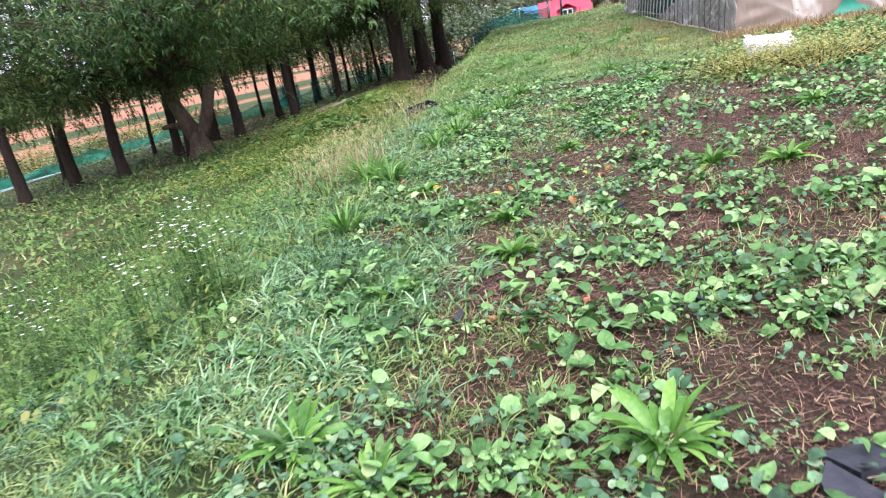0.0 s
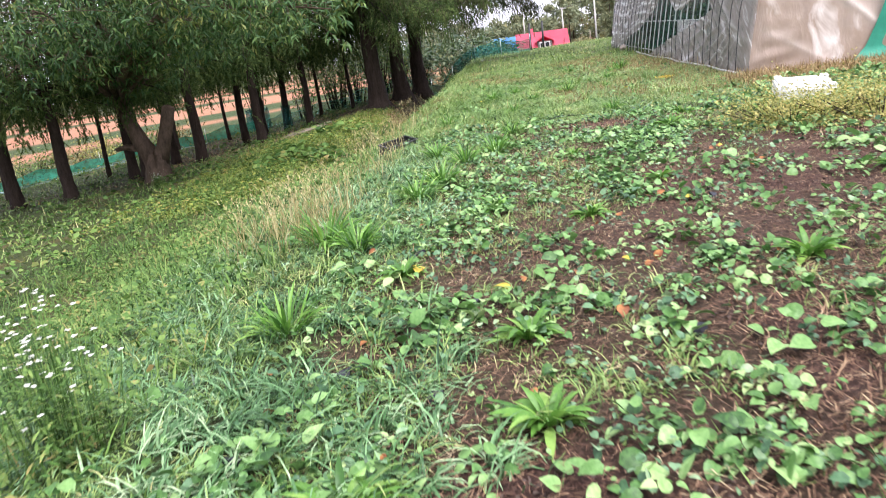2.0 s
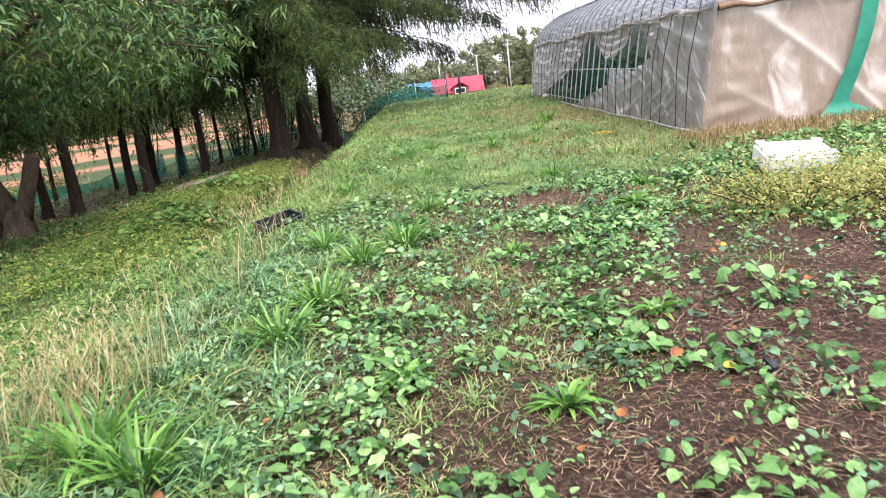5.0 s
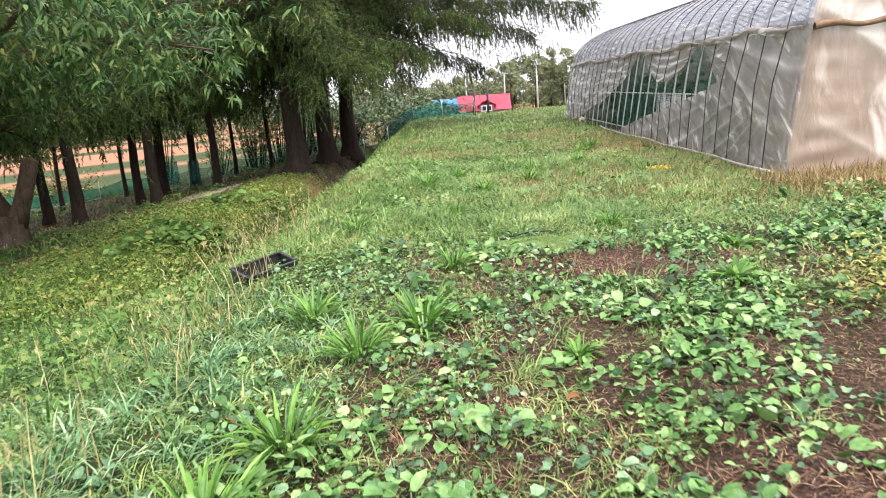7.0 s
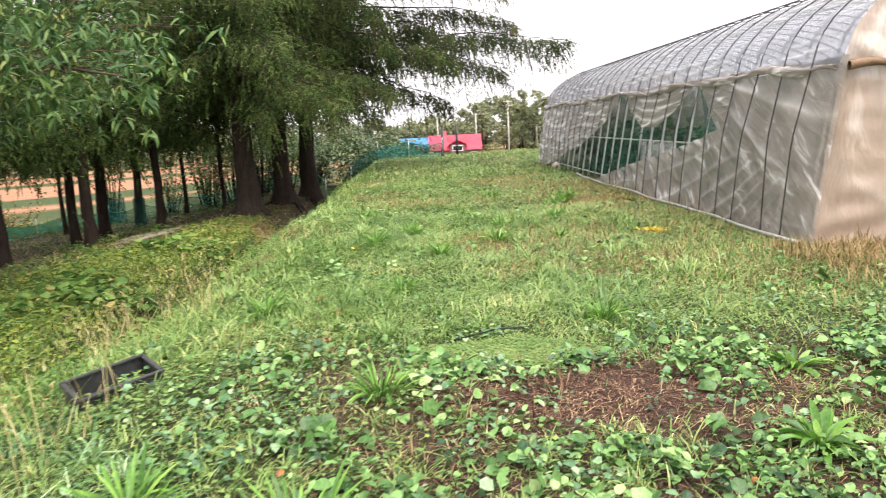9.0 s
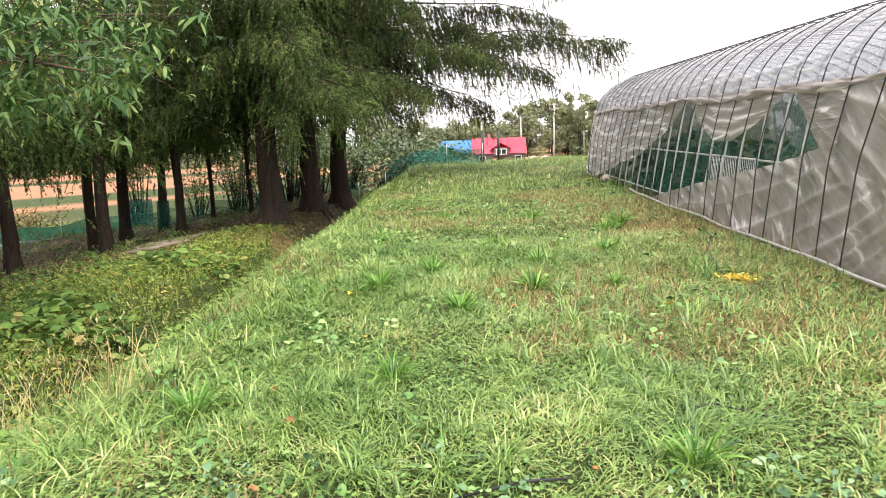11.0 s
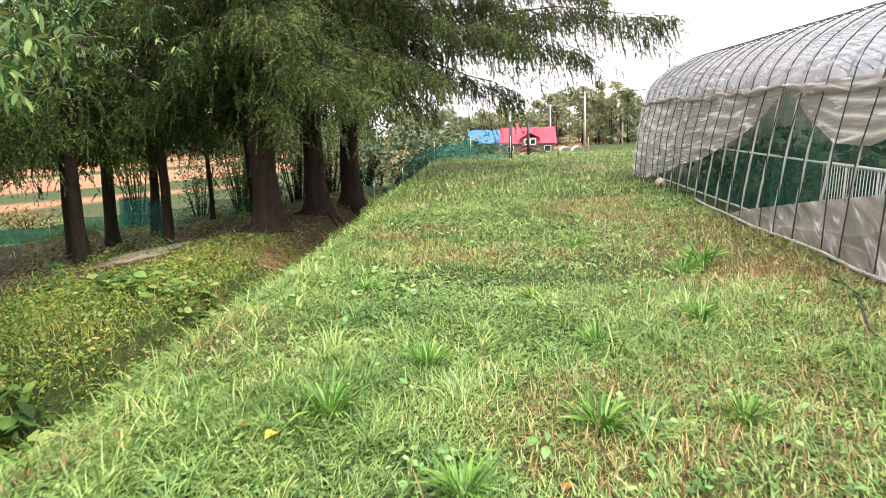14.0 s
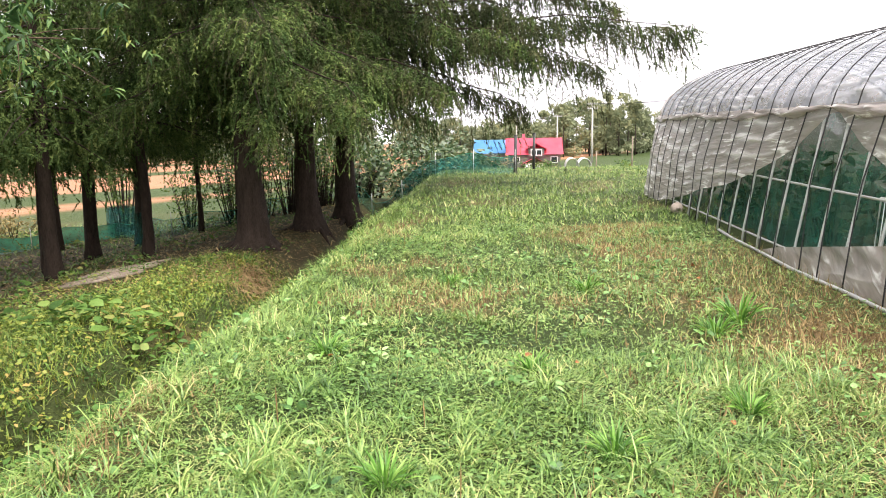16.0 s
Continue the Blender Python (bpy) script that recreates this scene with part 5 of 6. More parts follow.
DOCKS = ((-0.69, 17.34, 1.1, 1), (0.82, 17.1, 1.0, 1), (1.6, 17.2, 0.8, 1), (0.11, 16.4, 0.9, 1), (2.49, 21.3, 1.3, 1), (2.2, 21.0, 1.0, 1), (-1.88, 7.4, 1.5, 1), (-1.6, 7.2, 1.2, 1), (-1.27, 8.6, 1.2, 1), (-1.09, 9.1, 1.2, 1),
         (-0.34, 5.15, 1.0, 0), (-0.29, 4.3, 1.1, 0), (-0.99, 3.85, 1.1, 0), (-1.09, 2.35, 1.2, 0), (0.26, 2.2, 1.3, 0), (-0.75, 2.1, 0.9, 0), (1.25, 5.9, 1.1, 0), (1.75, 5.7, 1.2, 0), (0.2, 7.3, 0.9, 0), (-0.5, 7.7, 0.9, 0),
         (-0.9, 10.2, 1.2, 1), (-0.55, 10.6, 1.3, 1), (-1.3, 11.0, 1.1, 1), (-0.35, 12.1, 1.0, 1), (0.3, 10.0, 0.8, 0), (1.2, 13.4, 0.9, 1), (-0.3, 14.6, 0.9, 1), (-1.4, 14.2, 1.0, 1), (1.9, 19.2, 0.8, 1), (-1.0, 20.4, 0.9, 1),
         (0.6, 20.0, 0.8, 1), (1.3, 22.6, 0.9, 1), (-0.2, 23.0, 0.8, 1), (2.0, 12.2, 1.0, 0), (1.6, 11.2, 1.1, 0), (2.6, 11.0, 1.0, 0), (-1.7, 5.6, 1.2, 1), (-1.1, 6.2, 0.9, 0), (0.9, 8.3, 0.8, 0), (2.6, 7.6, 1.1, 0), (-0.2, 18.2, 0.9, 1), (1.0, 18.6, 0.9, 1))
for k, (x, y, s, tall) in enumerate(DOCKS):
    dock(x, y, s, tall, k)

big_leaf = [tri_mesh("leaf", *ribbons(np.array([[0, 0, 0.0]]), 0.0, 0.35, 0.085, 0.065, 0.7 + 0.4 * k, (0.3, 0.8, 1.0, 0.7, 0), 0.2, fold=0.3), M_FALLEN) for k in range(4)]
for k in range(130):
    x, y = rng.uniform(-1.9, 3.2), rng.uniform(1.6, 24)
    if k < 60:
        y = rng.uniform(1.6, 11)
    lf = tagged(new("fallen_leaf", big_leaf[k % 4]), "dry curled brown fallen leaf on the ground", "leaf", "fallen leaves")
    lf.matrix_world = pose(x, y, hz(x, y) + rng.uniform(0.015, 0.05), rng.uniform(-25, 25), rng.uniform(-25, 25), rng.uniform(0, 360)) @ Matrix.Scale(rng.uniform(0.35, 1.0), 4)

yellow_leaf = tri_mesh("leaf", *ribbons(np.array([[0, 0, 0.0]]), 0.0, 0.3, 0.11, 0.075, 0.8, (0.3, 0.85, 1.0, 0.75, 0.4, 0), 0.2, fold=0.3), M_YELLOW)
for k, (x, y) in enumerate(((0.93, 7.45), (-1.0, 6.15), (-0.42, 5.75), (0.55, 8.5), (0.25, 6.1), (1.7, 9.4), (-0.6, 15.6), (1.9, 16.3), (-0.9, 17.0))):
    lf = tagged(new("fallen_leaf", yellow_leaf), "yellowed broad leaf lying on the ground", "leaf", "fallen leaves")
    lf.matrix_world = pose(x, y, hz(x, y) + 0.04, 15 * math.sin(k * 3), 12 * math.cos(k * 2), k * 77) @ Matrix.Scale(0.8 + 0.3 * math.sin(k), 4)


def slate(x, y, s, k):
    q = np.random.RandomState(400 + k)
    bm = bmesh.new()
    n = 7
    a = np.sort(q.uniform(0, 6.28, n))
    top = [bm.verts.new((math.cos(t) * s * q.uniform(0.7, 1.1), math.sin(t) * s * q.uniform(0.5, 0.9), 0.012 + q.uniform(0, 0.01))) for t in a]
    f = bm.faces.new(top)
    r = bmesh.ops.extrude_face_region(bm, geom=[f])
    bmesh.ops.translate(bm, vec=(0, 0, -0.03), verts=[v for v in r["geom"] if isinstance(v, bmesh.types.BMVert)])
    me = bm_mesh("slate_shard", bm, M_SLATE)
    ob = tagged(new("slate_shard", me), "dark flat shard lying in the weeds", "shard", "dark shards")
    ob.matrix_world = pose(x, y, hz(x, y) + 0.02, q.uniform(-12, 12), q.uniform(-12, 12), q.uniform(0, 360))


for k, (x, y, s) in enumerate(((0.8, 2.02, 0.13), (0.72, 1.85, 0.12), (-1.0, 2.2, 0.045), (-1.5, 4.2, 0.05), (-0.75, 4.6, 0.05), (-1.05, 6.7, 0.06), (0.42, 5.0, 0.06), (0.35, 4.2, 0.05), (-0.55, 3.4, 0.05), (-0.6, 5.6, 0.045), (1.1, 7.4, 0.06), (-1.2, 4.9, 0.06), (0.6, 3.3, 0.05))):
    slate(x, y, s, k)


def flower_clump(x, y, n, h, k):
    q = np.random.RandomState(500 + k)
    ob = thing("white_flowers", "loose clump of small white daisy-like flowers", "flowers", "white flower clumps", at=pose(x, y, hz(x, y)))
    e = np.stack([q.normal(0, 0.12, n), q.normal(0, 0.12, n), h * q.uniform(0.6, 1.1, n)], 1)
    under("stalk", tri_mesh("stalk", *joined([tube_np(bend_path(p * (0.75, 0.75, 0), p, 0.03, 4), 0.0022, 4) for p in e]), M_SLOPE), ob)
    c = np.repeat(e, 9, 0)
    m = len(c)
    petal = under("petals", tri_mesh("petals", *ribbons(c, np.tile(np.arange(9) * 0.698, n), q.uniform(0.0, 0.5, m), 0.017, 0.012, 0.2, (0.5, 1.0, 0)), M_WHITE_PETAL), ob)
    tagged(petal, kind="stuff")
    c = np.repeat(e, 12, 0) * np.stack([np.ones(12 * n), np.ones(12 * n), q.uniform(0.1, 0.9, 12 * n)], 1) + q.normal(0, 0.02, (12 * n, 3)) * (1, 1, 0)
    m = len(c)
    under("leaves", tri_mesh("leaves", *ribbons(c, q.uniform(0, 6.28, m), q.uniform(-0.2, 0.8, m), 0.07, 0.016, 0.6, (0.5, 1.0, 0)), M_SLOPE), ob)


for k, (x, y, n, h) in enumerate(((-2.7, 4.85, 46, 0.74), (-2.45, 4.6, 34, 0.62), (-2.8, 4.35, 26, 0.6), (-4.0, 4.7, 30, 0.75), (-12.0, 24.6, 50, 0.5))):
    flower_clump(x, y, n, h, k)
shrub("weed_clump", 2.75, 10.4, 0.75, 0.24, 6000, 0.042, M_OLIVE, 40, "low mound of yellowing feathery weeds", "plant", 610, "", 0.35)
shrub("weed_clump", 3.5, 10.0, 0.8, 0.24, 6000, 0.042, M_OLIVE, 40, "low mound of yellowing feathery weeds", "plant", 611, "", 0.35)


# ---- loose things on the bank ----
def crate():
    ob = thing("plastic_crate", "black plastic crate tipped in the grass", "crate", at=pose(-2.05, 12.72, hz(-2.05, 12.72) - 0.05, 8, -6, 42))
    L, W, Hc, t = 0.50, 0.30, 0.14, 0.012
    part("base", box(bmesh.new(), (-L / 2, -W / 2, 0), (L / 2, W / 2, t)), M_BLACK_PLASTIC, ob)
    for s in (-1, 1):
        sp = part("side", box(bmesh.new(), (-L / 2, s * W / 2 - t / 2, t), (L / 2, s * W / 2 + t / 2, Hc), 0.003), M_BLACK_PLASTIC, ob)
        for k in range(7):
            part("rib", box(bmesh.new(), (-L / 2 + 0.06 + k * 0.065, s * (W / 2 + 0.008) - 0.004, 0.01), (-L / 2 + 0.07 + k * 0.065, s * (W / 2 + 0.008) + 0.004, Hc - 0.02)), M_BLACK_PLASTIC, sp)
        part("end", box(bmesh.new(), (s * L / 2 - t / 2, -W / 2 + t / 2, t), (s * L / 2 + t / 2, W / 2 - t / 2, Hc), 0.003), M_BLACK_PLASTIC, ob)
        part("rim", box(bmesh.new(), (-L / 2 - 0.014, s * (W / 2) - 0.016, Hc), (L / 2 + 0.014, s * W / 2 + 0.016, Hc + 0.014), 0.004), M_BLACK_PLASTIC, ob)
        part("end_rim", box(bmesh.new(), (s * L / 2 - 0.016, -W / 2 + 0.017, Hc), (s * L / 2 + 0.016, W / 2 - 0.017, Hc + 0.013), 0.004), M_BLACK_PLASTIC, ob)


crate()


def foam_box():
    ob = thing("foam_box", "white foam box lid lying among yellowing weeds", "box", at=pose(3.42, 11.85, hz(3.42, 11.85) + 0.03, 10, 3, -8))
    bm = bmesh.new()
    box(bm, (-0.34, -0.27, 0), (0.34, 0.27, 0.20), 0.03)
    part("body", bm, M_STYRO, ob, smooth=False)
    for sx in (-1, 1):
        for sy in (-1, 1):
            part("corner_stud", box(bmesh.new(), (sx * 0.28 - 0.05, sy * 0.21 - 0.05, 0.201), (sx * 0.28 + 0.05, sy * 0.21 + 0.05, 0.222), 0.009), M_STYRO, ob)


foam_box()
hose = thing("drip_hose", "thin black irrigation hose lying in the grass", "hose")
for pts in ([(3.45, 20.4), (3.3, 19.6), (2.95, 18.7), (2.85, 18.1), (2.7, 17.5), (2.72, 17.1)], [(0.1, 13.15), (0.4, 13.2), (0.6, 13.25)], [(1.25, 13.7), (1.38, 14.0), (1.5, 14.1), (1.62, 14.0), (1.75, 13.85)]):
    tube("hose_run", [(x, y, hz(x, y) + 0.012 + 0.03 * abs(math.sin(k * 1.9))) for k, (x, y) in enumerate(pts)], 0.007, M_ROPE, hose, 7)
sack = thing("sack", "pale grey sandbag against the foot of the sheeting", "sack", at=pose(3.72, 29.0, hz(3.72, 29.0)))
bm = bmesh.new()
bmesh.ops.create_uvsphere(bm, u_segments=16, v_segments=10, radius=0.13)
for v in bm.verts:
    v.co = Vector((v.co.x * 0.9, v.co.y * 1.3, max(v.co.z * 0.9, -0.08) + 0.09)) + 0.02 * noise.noise_vector(v.co * 9)
part("bag", bm, M_SACK, sack, smooth=True)
tube("tied_neck", [(0, -0.16, 0.10), (-0.02, -0.22, 0.13), (-0.03, -0.26, 0.12)], [0.04, 0.02, 0.035], M_SACK, sack, 8)
yellow = thing("yellow_weeds", "low patch of bright yellow withering leaves", "plant", at=pose(2.8, 17.2, hz(2.8, 17.2)))
q = np.random.RandomState(640)
m = 260
under("leaves", tri_mesh("leaves", *ribbons(np.stack([q.normal(0, 0.09, m), q.normal(0, 0.07, m), q.uniform(0, 0.05, m)], 1), q.uniform(0, 6.28, m), q.uniform(0, 1, m), 0.05, 0.025, 0.6, (0.4, 1, 0)), M_YELLOW), yellow)
# cut poles lying under the trees
for k in range(9):
    x, y = -8.3 - 0.05 * k + 0.2 * math.sin(k * 5), 30.0 + 0.24 * k
    z = hz(x, y)
    a = 0.45 + 0.12 * math.sin(k * 2.1)
    d = np.array([math.cos(a), math.sin(a) * 0.6, 0])
    lg = thing("cut_pole", "pale cut pole lying on the litter", "log", "pile of cut poles")
    e0, e1 = np.array([x, y, 0]) - d * 0.9, np.array([x, y, 0]) + d * 0.9
    e0[2], e1[2] = hz(e0[0], e0[1]) + 0.05, hz(e1[0], e1[1]) + 0.06
    tube("pole", [e0, (e0 + e1) / 2, e1], [0.04, 0.035, 0.03], M_WOOD_OLD, lg, 8)

# ---- net fence, posts, shrubs beyond the bank ----
def net_run(name, pts, height_m, mat, label, sag=0.12, seed=1, poles=True):
    q = np.random.RandomState(seed)
    ob = thing(name, label, "fence")
    pts = np.array(pts, float)
    d = np.concatenate([[0], np.cumsum(np.linalg.norm(np.diff(pts, axis=0), axis=1))])
    n = max(20, int(d[-1] * 6))
    s = np.linspace(0, d[-1], n)
    x, y = np.interp(s, d, pts[:, 0]), np.interp(s, d, pts[:, 1])
    x, y = x + 0.06 * wob(s, s * 0, 2.0, seed), y + 0.06 * wob(s, s * 0, 2.3, seed + 1)
    z = height(x, y)
    top = height_m * (1 - sag * np.abs(np.sin(s * 1.3 + seed)) - 0.5 * sag * (1 + wob(s, s * 0, 0.9, seed + 3)))
    v = np.linspace(0, 1, 8)[:, None]
    bulge = 0.10 * np.sin(v * np.pi) * wob(s[None] * 1.0, v * 2.0, 2.0, seed + 5)
    P = np.stack([x[None] + bulge, y[None] + bulge * 0.5, z[None] - 0.03 + v * top[None]], -1).reshape(-1, 3)
    i = (np.arange(7)[:, None] * n + np.arange(n - 1)[None]).ravel()
    under("net", tri_mesh("net", P, np.stack([i, i + 1, i + n + 1, i + n], 1), mat, smooth=True), ob)
    tube("top_cord", np.stack([x, y, z - 0.03 + top], 1), 0.008, M_NET_CORD, ob, 5)
    if poles:
        for px, py in pts:
            zz = hz(px, py)
            tube("stake", [(px, py, zz - 0.2), (px, py, zz + height_m * 1.05)], 0.014, M_GALV, ob, 6)
    return ob


M_NET_CORD = surface("green_cord", (0.015, 0.16, 0.12), (0.03, 0.26, 0.2), 20, 80, 0.7, 0.1)
net_run("net_fence", [(0.95, 42.3), (-0.6, 42.6), (-2.0, 42.2), (-3.3, 42.4), (-4.6, 43.2), (-7.0, 44.0), (-8.7, 40.6), (-11.5, 40.5), (-14.4, 42.2)], 0.85, M_NET_FENCE, "sagging teal net fence at the end of the bank", 0.2, 4)
net_run("net_fence", [(-14.4, 42.2), (-16.7, 40.2), (-21.0, 37.0), (-22.0, 35.5), (-25.0, 29.0), (-29.0, 21.0)], 0.75, M_NET_BRIGHT, "bright turquoise net fence beyond the spruces", 0.2, 7)
net_run("ground_hem", [(-16.5, 39.9), (-20.8, 36.6), (-21.8, 35.1), (-24.7, 28.7), (-28.7, 20.8)], 0.2, M_PALE_BLUE, "pale blue hem lying along the foot of the net", 0.3, 13, False)
for x, y, r in ((-11.5, 38.2, 0.24), (-14.4, 42.6, 0.55), (-15.0, 43.2, 0.4)):
    wrap = thing("net_wrap", "teal net wrapped round the foot of stems", "net", "net wraps", at=pose(x, y, hz(x, y)))
    a = np.linspace(0, 2 * math.pi, 25)
    prof = np.stack([np.cos(a) * r * (1 + 0.1 * np.sin(5 * a)), np.sin(a) * r * (1 + 0.1 * np.sin(4 * a)), 0 * a], 1)
    V = np.concatenate([prof, prof * 0.92 + (0, 0, 1.15)])
    i = np.arange(24)
    under("net", tri_mesh("net", V, np.stack([i, i + 1, i + 26, i + 25], 1), M_NET_FENCE, smooth=True), wrap)
for x, y, h in ((0.95, 42.35, 1.40), (1.75, 45.0, 1.45)):
    p = thing("fence_post", "thin black post standing on the bank", "post", "black posts")
    tube("post", [(x, y, hz(x, y) - 0.3), (x + 0.02, y, hz(x, y) + h)], [0.06, 0.055], M_BLACK_PLASTIC, p, 8)
    tube("cap", [(x + 0.02, y, hz(x, y) + h), (x + 0.02, y, hz(x, y) + h + 0.02)], [0.062, 0.04], M_BLACK_PLASTIC, p, 8)
for x, y, h in ((6.2, 48.0, 1.5), (4.9, 50.0, 1.2), (8.6, 49.0, 1.5), (11.0, 49.5, 1.5)):
    p = thing("fence_post", "slim pale wooden post in rough grass", "post", "pale posts")
    tube("post", [(x, y, hz(x, y) - 0.3), (x, y, hz(x, y) + h)], [0.035, 0.03], M_WOOD_OLD, p, 7)
    tube("wire", [(x - 0.9, y, hz(x, y) + h * 0.9), (x, y, hz(x, y) + h * 0.93), (x + 0.9, y, hz(x, y) + h * 0.9)], 0.006, M_ROPE, p, 4)

for k, y in enumerate((17.5, 19.2, 20.8, 22.4, 24.0, 25.6, 27.2, 28.8)):
    shrub("squash_plant", 5.25 + 0.2 * math.sin(k * 2.3), y, 0.75, 1.15 + 0.25 * math.sin(k * 1.7), 260, 0.20, M_KNOTWEED, 14, "broad-leaved crop plant growing inside the greenhouse", "plant", 620 + k, "crop inside the greenhouse", 0.8)
for k, (x, y, rad, h) in enumerate(((-5.8, 47.0, 1.6, 2.6), (-3.6, 46.6, 1.5, 2.3), (-1.8, 46.0, 1.4, 0.95), (-0.6, 47.5, 1.2, 0.7), (-3.0, 49.5, 1.8, 3.2), (-6.0, 51.0, 1.8, 3.6), (-0.4, 50.5, 1.2, 0.6), (-8.4, 48.5, 1.6, 2.8))):
    shrub("knotweed", x, y, rad, h, 950, 0.22, M_KNOTWEED, 20, "dense clump of broad-leaved weeds behind the net", "shrub", 200 + k, "weeds behind the net", 0.62)
for k, (x, y, rad, h) in enumerate(((-7.3, 41.5, 1.1, 3.4), (-8.6, 42.3, 1.2, 3.0), (-10.4, 43.8, 1.1, 3.2), (-7.0, 44.2, 1.2, 3.2), (-9.4, 41.2, 1.0, 2.6), (-11.8, 42.8, 1.0, 2.4), (-6.3, 42.8, 0.9, 2.8))):
    shrub("hazel_bush", x, y, rad, h, 900, 0.13, M_SHRUB, 16, "leafy yellow-green bush of thin stems under the spruces", "shrub", 230 + k, "bushes under the spruces", 0.6)
ms = shrub("many_stemmed_bush", -14.6, 43.0, 0.8, 4.0, 500, 0.13, M_SHRUB, 14, "bush of many dark bare stems wrapped in net", "shrub", 240, "", 0.6)
for k, (x, y, rad, h) in enumerate(((-24.5, 33.0, 1.6, 1.6), (-24.3, 36.5, 1.5, 1.4), (-26.5, 30.0, 1.6, 1.7), (-22.6, 40.0, 1.5, 1.3), (-28.5, 25.5, 1.7, 1.9), (-20.0, 44.0, 1.4, 1.2), (-27.6, 28.0, 1.5, 1.5), (-25.6, 31.6, 1.4, 1.3), (-23.6, 38.2, 1.4, 1.2), (-30.5, 23.0, 1.8, 1.8), (-21.4, 42.2, 1.4, 1.1))):
    shrub("bramble", x, y, rad, h, 700, 0.15, (M_OLIVE, M_SHRUB, M_BROWNISH)[k % 3], 18, "rough brownish scrub beside the field", "shrub", 250 + k, "scrub at the field edge", 0.5)


# ---- houses and poles in the distance ----
def far_house():
    ob = thing("house", "small grey house with a pink-red sheet roof and dormer", "house", at=pose(1.35, 120, hz(5, 120)))
    W, D, E, R = 7.9, 6.5, 2.0, 4.15
    part("wall", box(bmesh.new(), (0.3, 0.3, -0.4), (W - 0.3, D - 0.3, E)), M_HOUSE_WALL, ob)
    for s in (0, 1):
        bm = bmesh.new()
        ys = (-0.1, D / 2) if s == 0 else (D + 0.1, D / 2)
        v = [bm.verts.new(p) for p in ((-0.1, ys[0], E - 0.1), (W + 0.1, ys[0], E - 0.1), (W + 0.1, ys[1], R), (-0.1, ys[1], R))]
        f = bm.faces.new(v)
        bmesh.ops.solidify(bm, geom=[f], thickness=0.12)
        part("roof", bm, M_RED_ROOF, ob, "pink-red sheet roof")
    for x0 in (0.3, W - 0.5):
        bm = bmesh.new()
        v = [bm.verts.new(p) for p in ((x0, 0.3, E), (x0, D - 0.3, E), (x0, D / 2, R - 0.1))]
        f = bm.faces.new(v)
        bmesh.ops.solidify(bm, geom=[f], thickness=0.2)
        part("gable", bm, M_HOUSE_WALL, ob)
    dm = part("dormer", box(bmesh.new(), (3.1, -0.05, 1.6), (5.3, 2.2, 2.75)), M_HOUSE_WALL, ob)
    for sx in (-1, 1):
        bm = bmesh.new()
        cx = 4.2
        v = [bm.verts.new(p) for p in ((cx + sx * 1.5, -0.3, 2.62), (cx + sx * 1.5, 2.6, 2.62), (cx, 2.6, 3.45), (cx, -0.3, 3.45))]
        f = bm.faces.new(v)
        bmesh.ops.solidify(bm, geom=[f], thickness=0.14)
        part("dormer_roof", bm, M_RED_ROOF, dm)
    wd = part("window", box(bmesh.new(), (3.4, -0.12, 1.75), (5.0, -0.03, 2.62)), M_WHITE_PAINT, ob, "white-framed dormer window")
    for k in range(2):
        part("pane", box(bmesh.new(), (3.52 + k * 0.76, -0.15, 1.87), (4.12 + k * 0.76, -0.11, 2.5)), M_GLASS_DARK, wd)
    for x0 in (0.9, 6.2):
        wd = part("window", box(bmesh.new(), (x0, 0.22, 0.7), (x0 + 1.0, 0.32, 1.6)), M_WHITE_PAINT, ob)
        part("pane", box(bmesh.new(), (x0 + 0.1, 0.19, 0.8), (x0 + 0.9, 0.23, 1.5)), M_GLASS_DARK, wd)
    pr = part("porch", box(bmesh.new(), (2.6, -1.6, -0.4), (5.6, 0.3, 0.7)), M_WHITE_PAINT, ob)
    for sx in (-1, 1):
        bm = bmesh.new()
        v = [bm.verts.new(p) for p in ((4.0 + sx * 2.0, -1.8, 0.6), (4.0 + sx * 2.0, 0.3, 0.6), (4.0, 0.3, 1.5), (4.0, -1.8, 1.5))]
        f = bm.faces.new(v)
        bmesh.ops.solidify(bm, geom=[f], thickness=0.12)
        part("porch_roof", bm, M_RED_ROOF, pr)
    part("chimney", box(bmesh.new(), (2.3, D / 2 - 0.2, R - 0.2), (2.7, D / 2 + 0.2, R + 0.6)), M_RED_ROOF, ob)


M_GLASS_DARK, _n, _l, _b = node_mat("dark_window_glass")
_b.inputs["Base Color"].default_value, _b.inputs["Roughness"].default_value = (0.03, 0.035, 0.04, 1), 0.08
far_house()
shed = thing("shed", "low shed with a bright blue sheet roof", "shed", at=pose(-3.4, 124, hz(-2, 124) + 0.35))
part("wall", box(bmesh.new(), (0.2, 0.2, -0.4), (4.6, 4.8, 1.9)), M_HOUSE_WALL, shed)
bm = bmesh.new()
f = bm.faces.new([bm.verts.new(p) for p in ((-0.1, -0.2, 1.75), (4.9, -0.2, 1.75), (4.9, 5.0, 3.6), (-0.1, 5.0, 3.6))])
bmesh.ops.solidify(bm, geom=[f], thickness=0.12)
part("roof", bm, M_BLUE_ROOF, shed, "bright blue sheet roof")
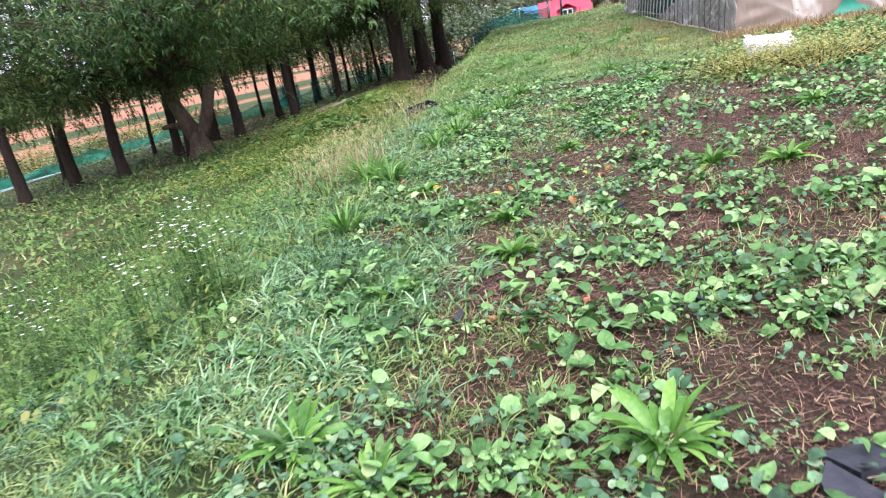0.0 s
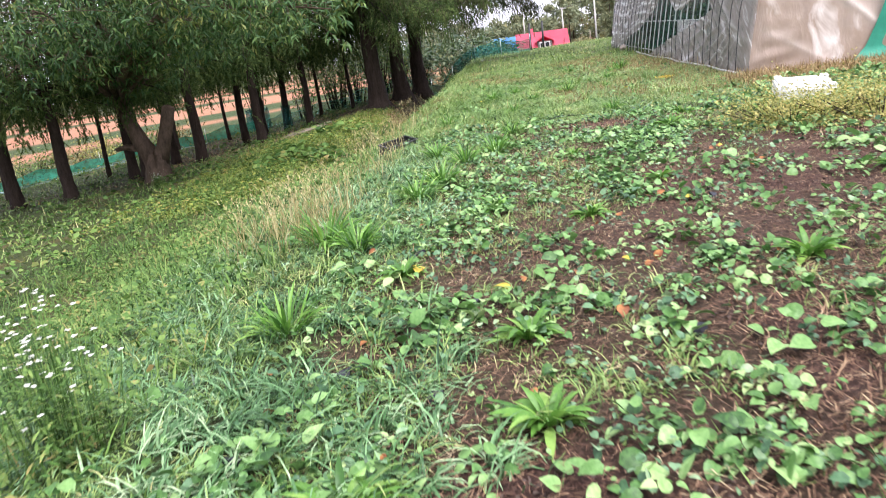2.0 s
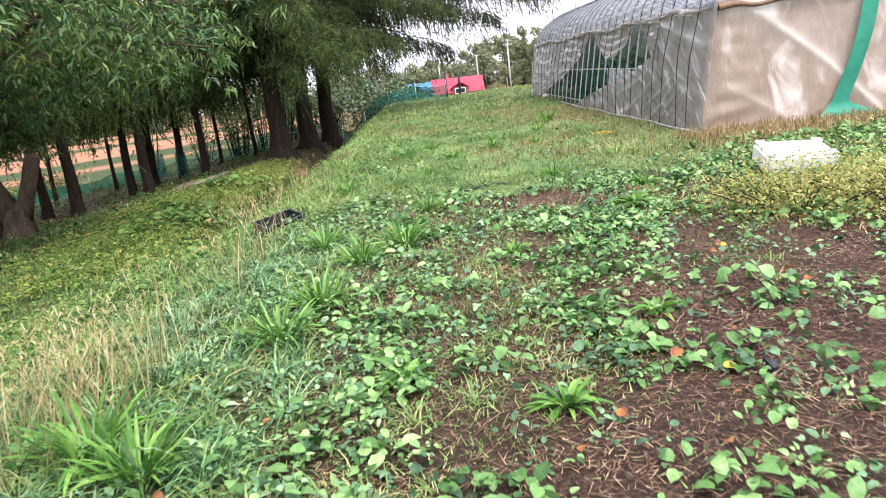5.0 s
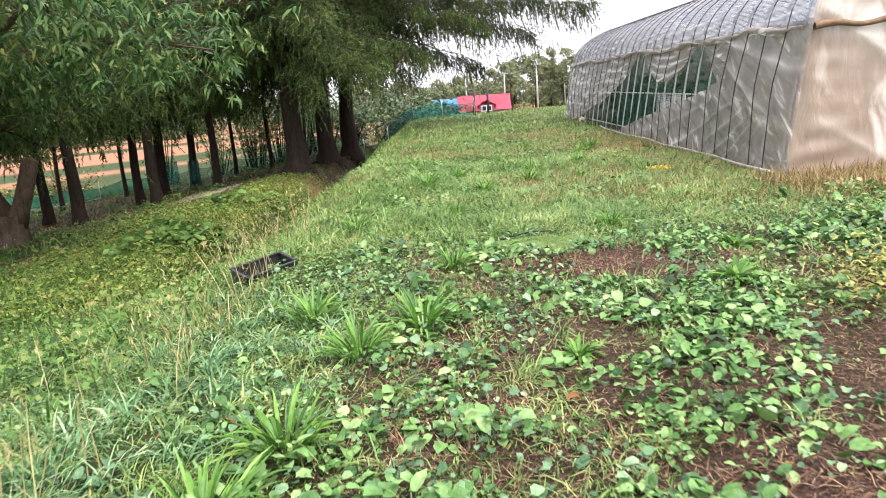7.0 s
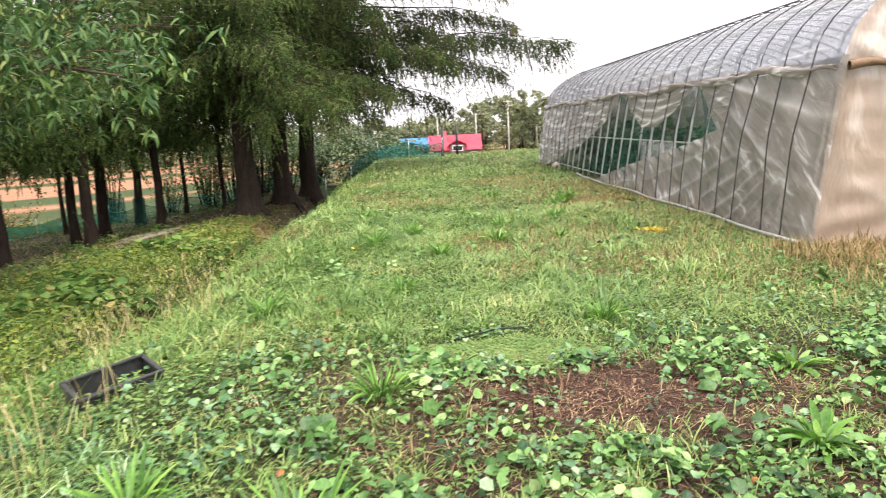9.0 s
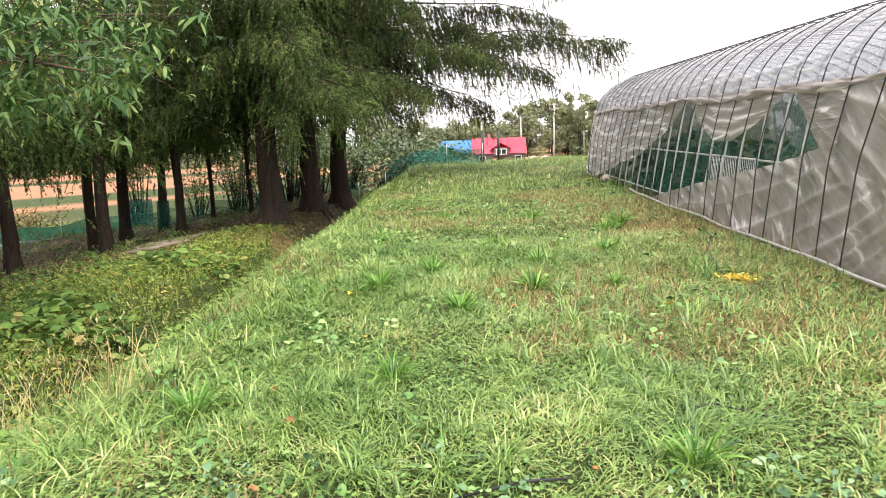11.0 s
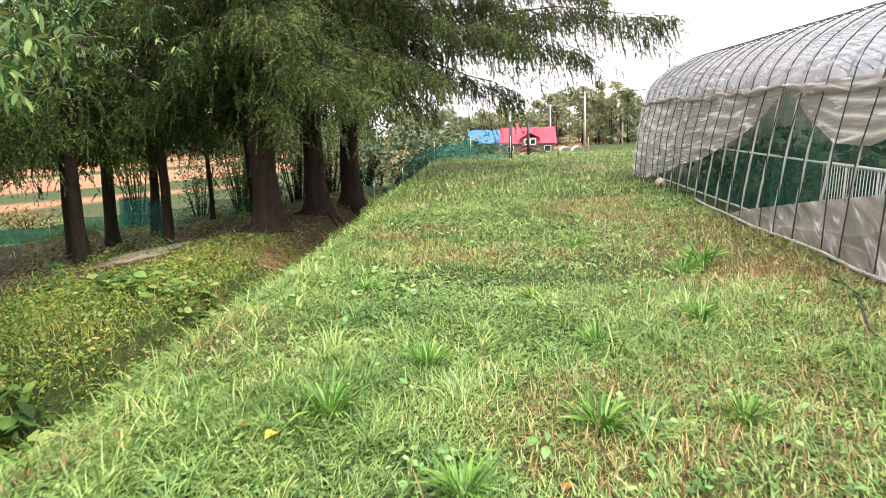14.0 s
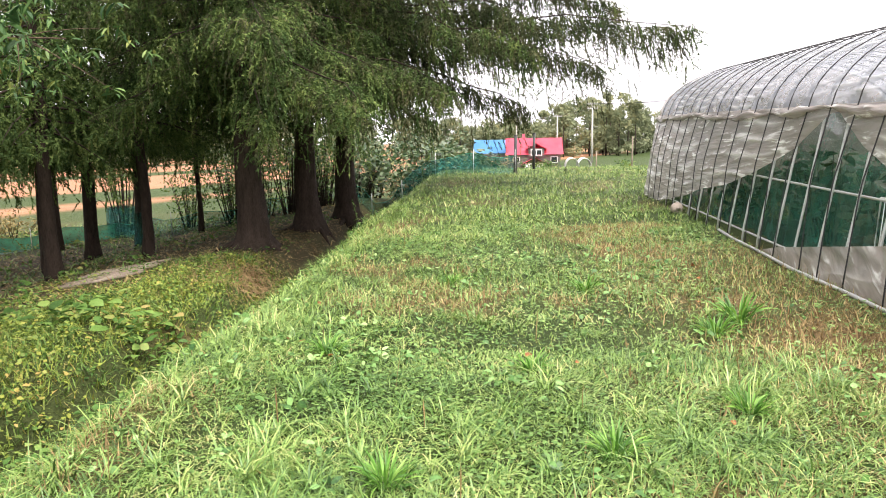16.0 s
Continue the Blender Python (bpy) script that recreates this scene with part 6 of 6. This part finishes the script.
for k, x in enumerate((10.5, 12.2)):
    hp = thing("hoop_shelter", "small white arched shelter beside the house", "shelter", "white shelters", at=pose(x, 119, hz(x, 119)))
    a = np.linspace(0, math.pi, 13)
    prof = np.stack([np.cos(a) * 0.95, 0 * a, np.sin(a) * 1.35], 1)
    V = np.concatenate([prof, prof + (0, 3.0, 0)])
    i = np.arange(12)
    under("cover", tri_mesh("cover", V, np.stack([i, i + 1, i + 14, i + 13], 1), M_WHITE_PAINT, smooth=True), hp)
    tube("rib", prof, 0.04, M_GALV, hp, 6)


def utility_pole(x, y, h, arms):
    z = hz(x, y)
    ob = thing("utility_pole", "grey concrete utility pole with crossarms", "pole", "utility poles", at=pose(x, y, z))
    tube("shaft", [(0, 0, -0.5), (0, 0, h)], [0.19, 0.12], M_CONCRETE_POLE, ob, 10)
    for k in range(arms):
        zz = h - 0.3 - 0.7 * k
        arm = part("crossarm", box(bmesh.new(), (-0.9, -0.06, zz), (0.9, 0.06, zz + 0.12)), M_GALV, ob)
        for s in (-0.75, -0.3, 0.3, 0.75):
            tube("insulator", [(s, 0, zz + 0.12), (s, 0, zz + 0.32)], [0.05, 0.04], M_WHITE_PAINT, arm, 6)
    return x, y, z + h


tops = [utility_pole(15.7, 140, 9.9, 2), utility_pole(12.4, 172, 9.0, 1), utility_pole(27.5, 112, 9.5, 2), utility_pole(4.2, 182, 9.0, 1)]
for s in (-0.75, 0.0, 0.75):
    wire = thing("power_line", "thin dark overhead power line", "cable", "power lines")
    for a, b in ((tops[2], tops[0]), (tops[0], tops[1]), (tops[1], tops[3])):
        tube("cable", bend_path((a[0] + s, a[1], a[2] - 0.1), (b[0] + s, b[1], b[2] - 0.1), -0.5, 12), 0.018, M_ROPE, wire, 4)


# ---- wooded skyline ----
def far_woods(name, spots, seed, mat, leaves, size, label):
    q = np.random.RandomState(seed)
    P, wood = [], []
    for x, y, h, w in spots:
        z = hz(x, y)
        wood.append(tube_np([(x, y, z - 0.3), (x, y, z + h * 0.6)], [0.2, 0.08], 5))
        m = leaves
        blobs = np.stack([q.uniform(-0.6, 0.6, 9) * w, q.uniform(-0.6, 0.6, 9) * w, q.uniform(0.08, 0.92, 9) * h], 1)
        blobs[:, :2] *= (1.15 - 0.75 * (blobs[:, 2:3] / h) ** 2)
        b = blobs[q.randint(0, 9, m)]
        d = q.normal(0, 1, (m, 3))
        d /= np.linalg.norm(d, axis=1)[:, None]
        P.append(np.array([x, y, z]) + b + d * (w * 0.36) * q.uniform(0.6, 1.0, (m, 1)) * np.array([1, 1, 0.85]))
    P = np.concatenate(P)
    m = len(P)
    V, T = ribbons(P, q.uniform(0, 6.28, m), q.uniform(-1.2, 1.2, m), size * q.uniform(0.6, 1.4, m), size * q.uniform(0.6, 1.1, m), 0.0, (1.0, 0), q.uniform(-1, 1, m))
    stuff(name, V, T, mat, label, "woods")
    stuff("far_trunks", *joined(wood), M_BARK_DARK, "thin dark trunks of the far woods", "woods")


# distance haze is put into the leaf colour: pale, greyed, low-contrast stops
M_FARWOOD_HAZED = leafy("hazed_wood_leaves", [(0.0, (0.15, 0.18, 0.12)), (0.45, (0.20, 0.235, 0.14)), (0.75, (0.28, 0.29, 0.16)), (1.0, (0.42, 0.35, 0.17))], 0.9, 0.35, 0.06, 0.05, 0.4)
q = np.random.RandomState(9)
spots = []
for k in range(260):
    x = q.uniform(-120, 130)
    y = 185 + abs(x - 10) * 0.1 + q.uniform(0, 60)
    lift = 9.5 + 4.5 * math.exp(-((x - 26) / 14) ** 2) - 1.5 * math.exp(-((x - 2) / 9) ** 2) + 4.0 * ss(40, 70, x)
    spots.append((x, y, float(lift) * q.uniform(0.75, 1.15) + (y - 185) * 0.03, q.uniform(3.0, 5.0)))
far_woods("far_woods", spots, 31, M_FARWOOD_HAZED, 460, 0.85, "hazy autumn woods along the skyline, haze in the leaf colour")
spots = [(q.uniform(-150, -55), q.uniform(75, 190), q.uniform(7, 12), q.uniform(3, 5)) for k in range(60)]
far_woods("far_woods", spots, 32, M_FARWOOD_HAZED, 260, 1.0, "autumn woods beyond the ploughed field")
spruce(12.7, 66.0, 0.12, 8.7, 1.0, 1.1, 300, 90, "slim spruce top showing above the greenhouse", 0.3)
for k in range(16):
    x, y = q.uniform(-6, 40), q.uniform(56, 112)
    shrub("scrub", x, y, q.uniform(1.2, 2.4), q.uniform(1.0, 2.0), 420, 0.3, M_SHRUB if k % 3 else M_STRAW, 14, "tangled tawny scrub on the low land", "shrub", 300 + k, "scrub on the low land", 0.5)
